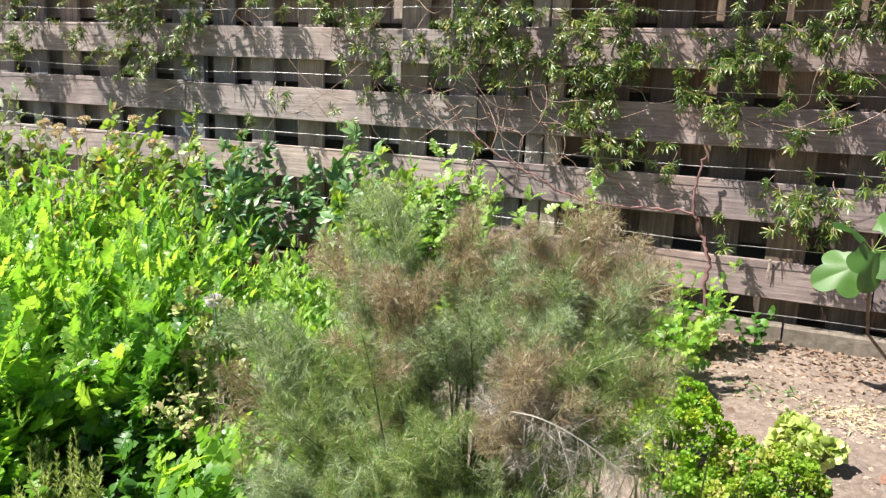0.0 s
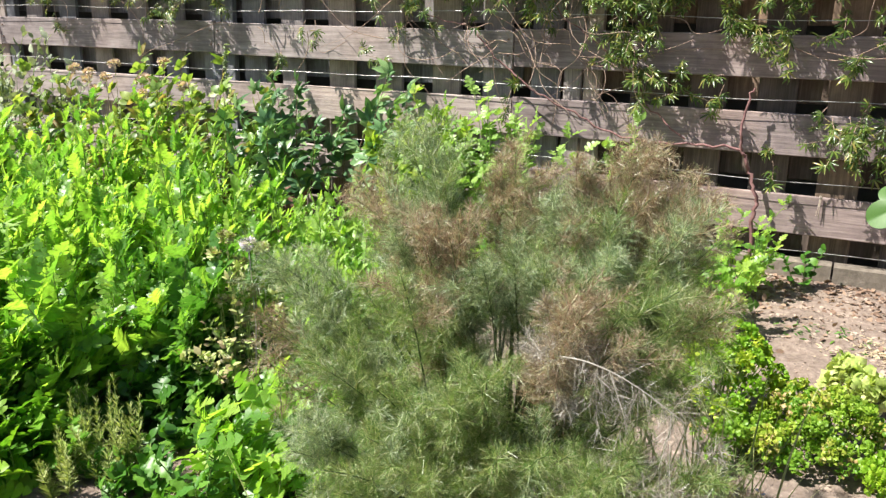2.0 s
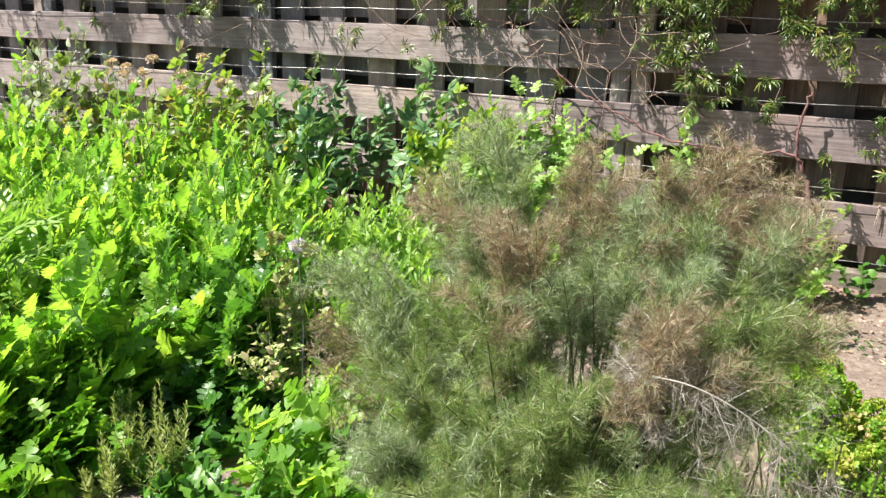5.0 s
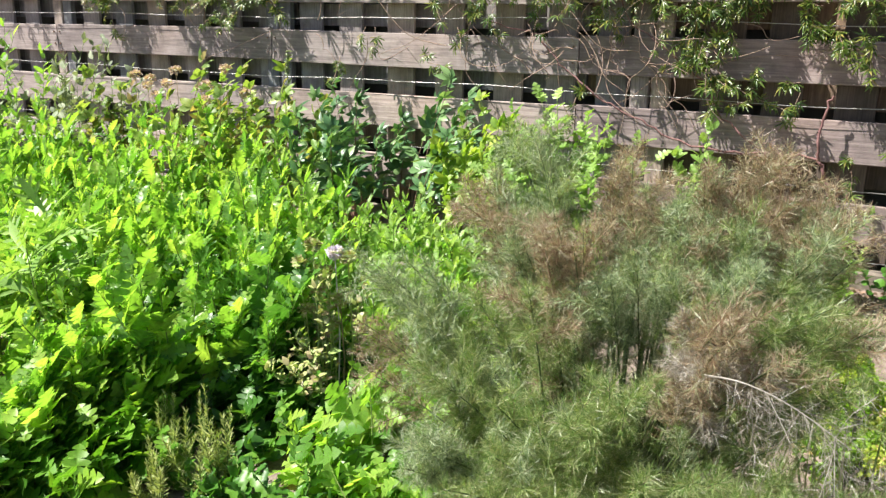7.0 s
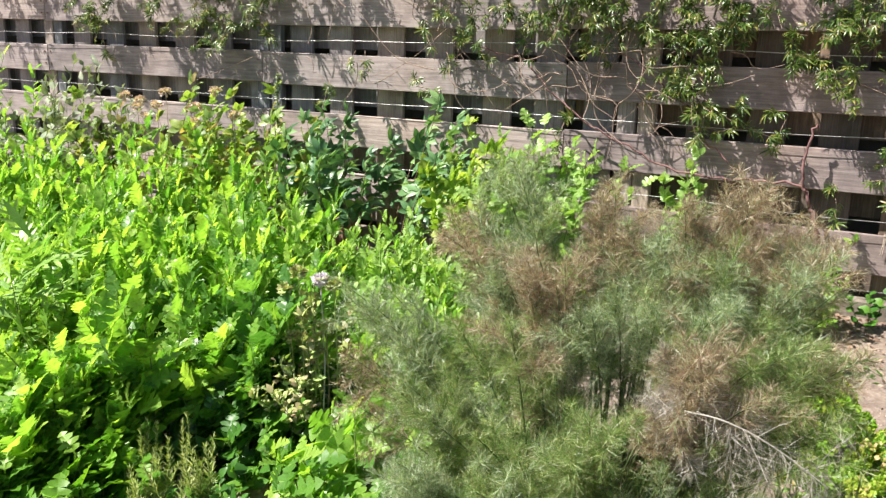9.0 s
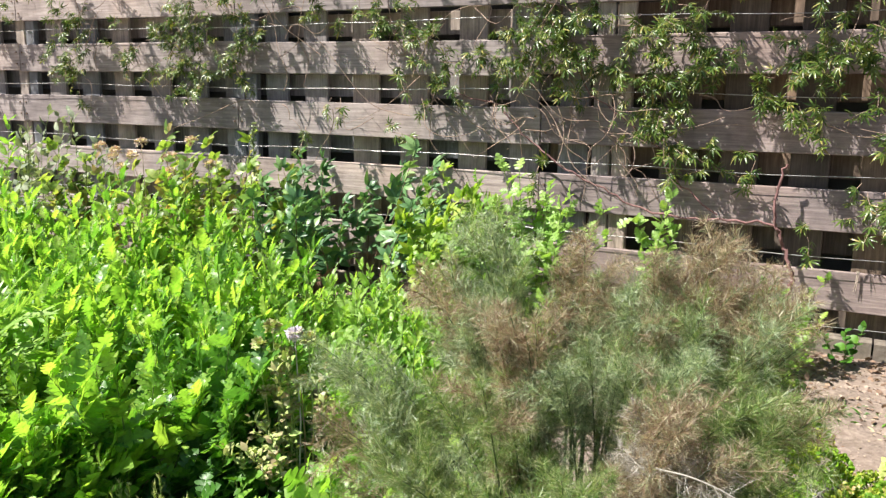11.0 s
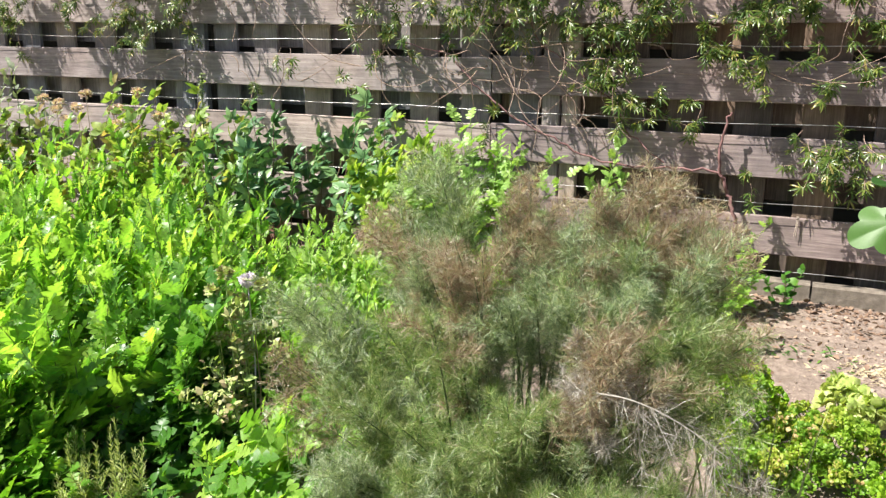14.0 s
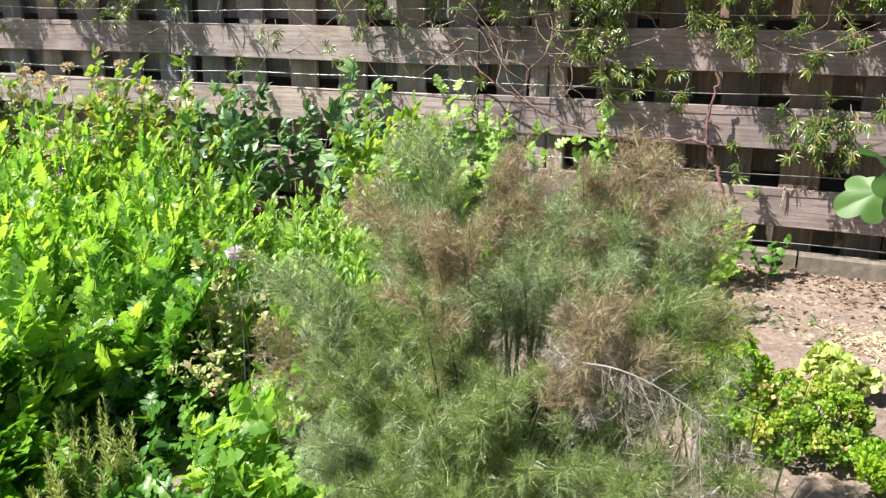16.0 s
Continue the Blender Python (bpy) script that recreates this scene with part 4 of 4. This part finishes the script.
dome("lettuce", 0.478, 2.81, 0.045, 0.085, 16, "small pale green lettuce on bare soil", LETTUCE, 0.023, 0.018, 11, "lettuce", "pale lettuces")
dome("lettuce", 0.545, 2.765, 0.042, 0.07, 14, "small pale green lettuce on bare soil", LETTUCE, 0.023, 0.018, 11, "lettuce", "pale lettuces")


def fig_leaf():
    """Five blunt fingers round a broad palm."""
    v, f = [(0, 0, 0)], []
    lobes = ((-115, 0.42), (-88, 0.28), (-62, 0.78), (-38, 0.42), (0, 1.0), (38, 0.42), (62, 0.78), (88, 0.28), (115, 0.42))
    ring = []
    for k in range(65):
        g = -130 + 260 * k / 64
        r = 0.5
        for c, q in lobes[::2]:
            r = max(r, q * max(0.0, 1 - (abs(g - c) / (56 if q > 0.5 else 44)) ** 2.3))
        ring.append((g, max(r, 0.62 - 0.12 * abs(g) / 130)))
    for s in (0.5, 1.0):
        for g, r in ring:
            t = radians(g)
            d = r * s
            v.append((d * math.sin(t), d * math.cos(t) + 0.12, 0.10 * math.sin(abs(t) * 3) * d - 0.22 * d * d))
    m = len(ring)
    for k in range(m - 1):
        f += [(0, 1 + k + 1, 1 + k), (1 + k, 2 + k, 1 + m + k), (2 + k, 2 + m + k, 1 + m + k)]
    return np.array(v), np.array(f)


def build_fig(x, y):
    o = thing("fig_sapling", x, y, 0, "young fig with large lobed glossy leaves by the fence", "fig")
    p = Pile()
    tube(p, [(0.24, 0.12, -0.02), (0.15, 0.08, 0.09), (0.06, 0.03, 0.20), (0.045, 0.0, 0.32), (0.045, -0.02, 0.42), (0.04, -0.02, 0.48), (0.03, -0.03, 0.54)], 0.007, 0.004, 6)
    stem = p.link("stem", BROWN_STEM, o)
    shape = mesh_of("leaf", *fig_leaf(), FIG)
    for c, w, n, s in (((-0.015, -0.06, 0.445), (-0.95, -0.2, -0.5), (-0.35, -0.85, 0.35), 0.125), ((-0.02, -0.05, 0.56), (-0.5, -0.5, 0.25), (-0.1, -0.5, 0.9), 0.085), ((0.04, -0.07, 0.50), (-0.05, -0.3, -1.0), (0.6, -0.8, 0.1), 0.12),
                       ((0.09, -0.05, 0.51), (0.5, -0.3, -0.8), (0.1, -0.9, 0.4), 0.12), ((0.06, -0.03, 0.56), (0.5, 0.0, 0.6), (-0.3, -0.8, 0.5), 0.095), ((0.11, -0.02, 0.54), (0.9, -0.1, -0.3), (0, -0.7, 0.7), 0.11)):
        p = Pile()
        tube(p, np.linspace((0.035, -0.03, 0.50), c, 4), 0.003, 0.002, 5)
        p.link("leaf_stalk", STEM, o)
        w = Vector(w).normalized()
        xx = w.cross(Vector(n)).normalized()
        zz = xx.cross(w)
        ob = new("leaf", shape)
        ob.parent = o
        ob.matrix_basis = Matrix(((xx[0] * s, w[0] * s, zz[0] * s, c[0]), (xx[1] * s, w[1] * s, zz[1] * s, c[1]), (xx[2] * s, w[2] * s, zz[2] * s, c[2]), (0, 0, 0, 1)))


build_fig(0.615, 3.48)


# ---- flower heads, pot, stones, litter ----
def flower_head(x, y, z, r, n, mat, parent, label):
    p = Pile()
    d = unit(rng.normal(0, 1, (n, 3)) + np.array((0, 0, 0.4)))
    scatter(p, FLORET, d * r * np.array((1, 1, 0.7)), d, rng.uniform(0.007, 0.012, n), None, 0.5)
    tube(p, [(0, 0, -z), (0.004, 0.01, -z * 0.5), (0, 0, 0)], 0.0025, 0.0015, 4)
    ob = p.link("flower_head", mat, parent, label)
    ob.location = Vector((x, y, z)) - parent.location


for x, z in ((-3.02, 0.75), (-2.83, 0.74), (-2.72, 0.78), (-2.86, 0.66), (-2.57, 0.72), (-2.41, 0.80), (-2.66, 0.70), (-2.93, 0.70), (-2.77, 0.72), (-2.5, 0.66), (-2.3, 0.70)):
    flower_head(x, 3.32 + rng.normal(0, 0.04), z - 0.035, 0.024, 50, PINK, currant if x > -2.65 else currant_pale, "dull pink clustered flower head")
for dx, z, pale in ((-0.03, 0.455, 0), (0.02, 0.44, 1), (0.05, 0.43, 0), (-0.06, 0.41, 0), (0.0, 0.39, 0), (-0.02, 0.35, 0), (0.03, 0.32, 0), (-0.05, 0.29, 0), (0.01, 0.26, 0)):
    flower_head(-0.91 + dx, 2.0 + dx * 0.4, z, 0.016, 40, LILAC if pale else DRY, leggy, "pale lilac flower head" if pale else "dry brown flower head")


def build_spike(x, y):
    o = thing("flower_spike", x, y, 0, "slender grey-green flower spike above the bed", "flower")
    p, q = Pile(), Pile()
    pts = sprout((0, 0, -0.01), (0.03, 0, 1), 0.86, 10, 0, 0.02)
    tube(p, pts, 0.005, 0.002, 5)
    p.link("stem", STEM, o)
    n = 150
    c, d = along(pts, rng.uniform(0.74, 0.999, n))
    scatter(q, OVAL, c, np.stack([rng.normal(0, 1, n), rng.normal(0, 1, n), np.full(n, 0.5)], 1), rng.uniform(0.010, 0.022, n), None, 0.4)
    q.link("seed_head", GREYLEAF, o, stuff=True)


build_spike(-2.17, 3.42)


def build_pot(x, y):
    o = thing("terracotta_pot", x, y, 0, "square terracotta pot half hidden among weeds", "pot")
    p = Pile()
    box(p, -0.05, 0.05, -0.05, 0.05, -0.01, 0.205, 0.008)
    p.link("body", TERRACOTTA, o, smooth=False)
    p = Pile()
    box(p, -0.06, 0.06, -0.06, 0.06, 0.208, 0.235, 0.006)
    p.link("rim", TERRACOTTA, o, "pale worn rim", smooth=False)


build_pot(-1.86, 3.48)


def lump(p, c, r, squash=0.6):
    n = 6
    v = [(0, 0, 1), (0, 0, -1)]
    for ring, zz in ((0.8, 0.5), (0.95, -0.3)):
        for k in range(n):
            t = 2 * math.pi * k / n + ring
            v.append((ring * math.cos(t), ring * math.sin(t), zz))
    v = np.array(v) * rng.uniform(0.7, 1.2, (len(v), 1)) * r * np.array((1, 1, squash)) + np.array(c)
    f = []
    for k in range(n):
        j = (k + 1) % n
        f += [(0, 2 + k, 2 + j), (1, 8 + j, 8 + k), (2 + k, 8 + k, 8 + j), (2 + k, 8 + j, 2 + j)]
    p.add(v, f)


def build_stones():
    for x, y, r, mat, lab in ((0.715, 2.76, 0.022, TERRACOTTA, "small red-brown stone lying on the soil"), (-1.60, 3.68, 0.10, STONE, "pale block of stone by the fence"), (-1.42, 3.55, 0.05, STONE, "pale block of stone by the fence")):
        p = Pile()
        lump(p, (0, 0, 0), r, 0.7)
        ob = tagged(p.link("stone", mat, None, smooth=False), lab, "stone", "stones in the bed")
        ob.location = (x, y, r * 0.35)
    p = Pile()
    for k in range(1800):
        x, y = rng.uniform(-0.2, 1.5), rng.uniform(2.0, 3.92)
        lump(p, (x, y, ground_z(x, y) + 0.001), 0.003 + 0.009 * rng.random() ** 3)
    tagged(p.link("soil_crumbs", CLOD, None, smooth=False), "loose crumbs of dry soil on the bed", "soil", kind="stuff")
    p = Pile()
    m = 1500
    c = np.stack([rng.uniform(-0.2, 1.3, m), 3.92 - np.abs(rng.normal(0, 0.30, m)), np.zeros(m)], 1)
    c[:, 2] = [ground_z(*q[:2]) + 0.004 for q in c]
    scatter(p, OVAL, c, np.stack([rng.normal(0, 1, m), rng.normal(0, 1, m), rng.normal(0, 0.15, m)], 1), rng.uniform(0.008, 0.032, m), None, 0.5)
    tagged(p.link("leaf_litter", LITTER, None), "dry brown fallen leaves on the soil", "leaf litter", kind="stuff")
    p = Pile()
    m = 60
    c = np.stack([rng.normal(0.42, 0.10, m), rng.normal(3.30, 0.05, m), np.zeros(m)], 1)
    c[:, 2] = [ground_z(*q[:2]) + 0.003 for q in c]
    scatter(p, LANCE, c, np.stack([rng.normal(0, 1, m), rng.normal(0, 1, m), rng.normal(0.2, 0.2, m)], 1), rng.uniform(0.012, 0.035, m), None, 0.4)
    tagged(p.link("small_weeds", DEEP, None), "scattered tiny green weeds on bare soil", "weed", kind="stuff")


def build_chips():
    p = Pile()
    m = 900
    c = np.stack([rng.normal(0.66, 0.10, m), rng.normal(3.22, 0.07, m), np.zeros(m)], 1)
    c[:, 2] = [ground_z(*q[:2]) + 0.003 for q in c]
    scatter(p, LANCE, c, np.stack([rng.normal(0, 1, m), rng.normal(0, 1, m), rng.normal(0, 0.15, m)], 1), rng.uniform(0.012, 0.03, m), None, 0.4)
    tagged(p.link("straw_chips", STRAW, None), "pale straw chips strewn on the soil", "straw", kind="stuff")


build_stones()
build_chips()


def build_blue(x, y):
    o = thing("forget_me_not", x, y, 0, "small sky-blue flowers low beside the parsley", "flower")
    p, q = Pile(), Pile()
    for k in range(9):
        c = (rng.normal(0, 0.025), rng.normal(0, 0.02), rng.uniform(0.05, 0.08))
        scatter(p, FLORET, [c], [(0.1, -0.6, 1)], [0.006], None, 0.3)
        tube(q, np.linspace((c[0] * 0.4, c[1] * 0.4, -0.01), c, 4), 0.0012, 0.0008, 4)
    q.link("stem", STEM, o)
    p.link("petal", BLUE, o)


build_blue(0.30, 2.10)


def build_tie():
    o = thing("withered_twig", 0.318, FACE - 0.012, 0.335, "pale withered twig hanging on a fence board", "twig")
    for k in range(4):
        p = Pile()
        tube(p, sprout((rng.normal(0, 0.004), 0, 0.0), (rng.normal(0, 0.03), -0.1, -1), rng.uniform(0.06, 0.10), 6, 0, 0.1), 0.003, 0.0012, 4)
        p.link("strand", STONE, o)


build_tie()
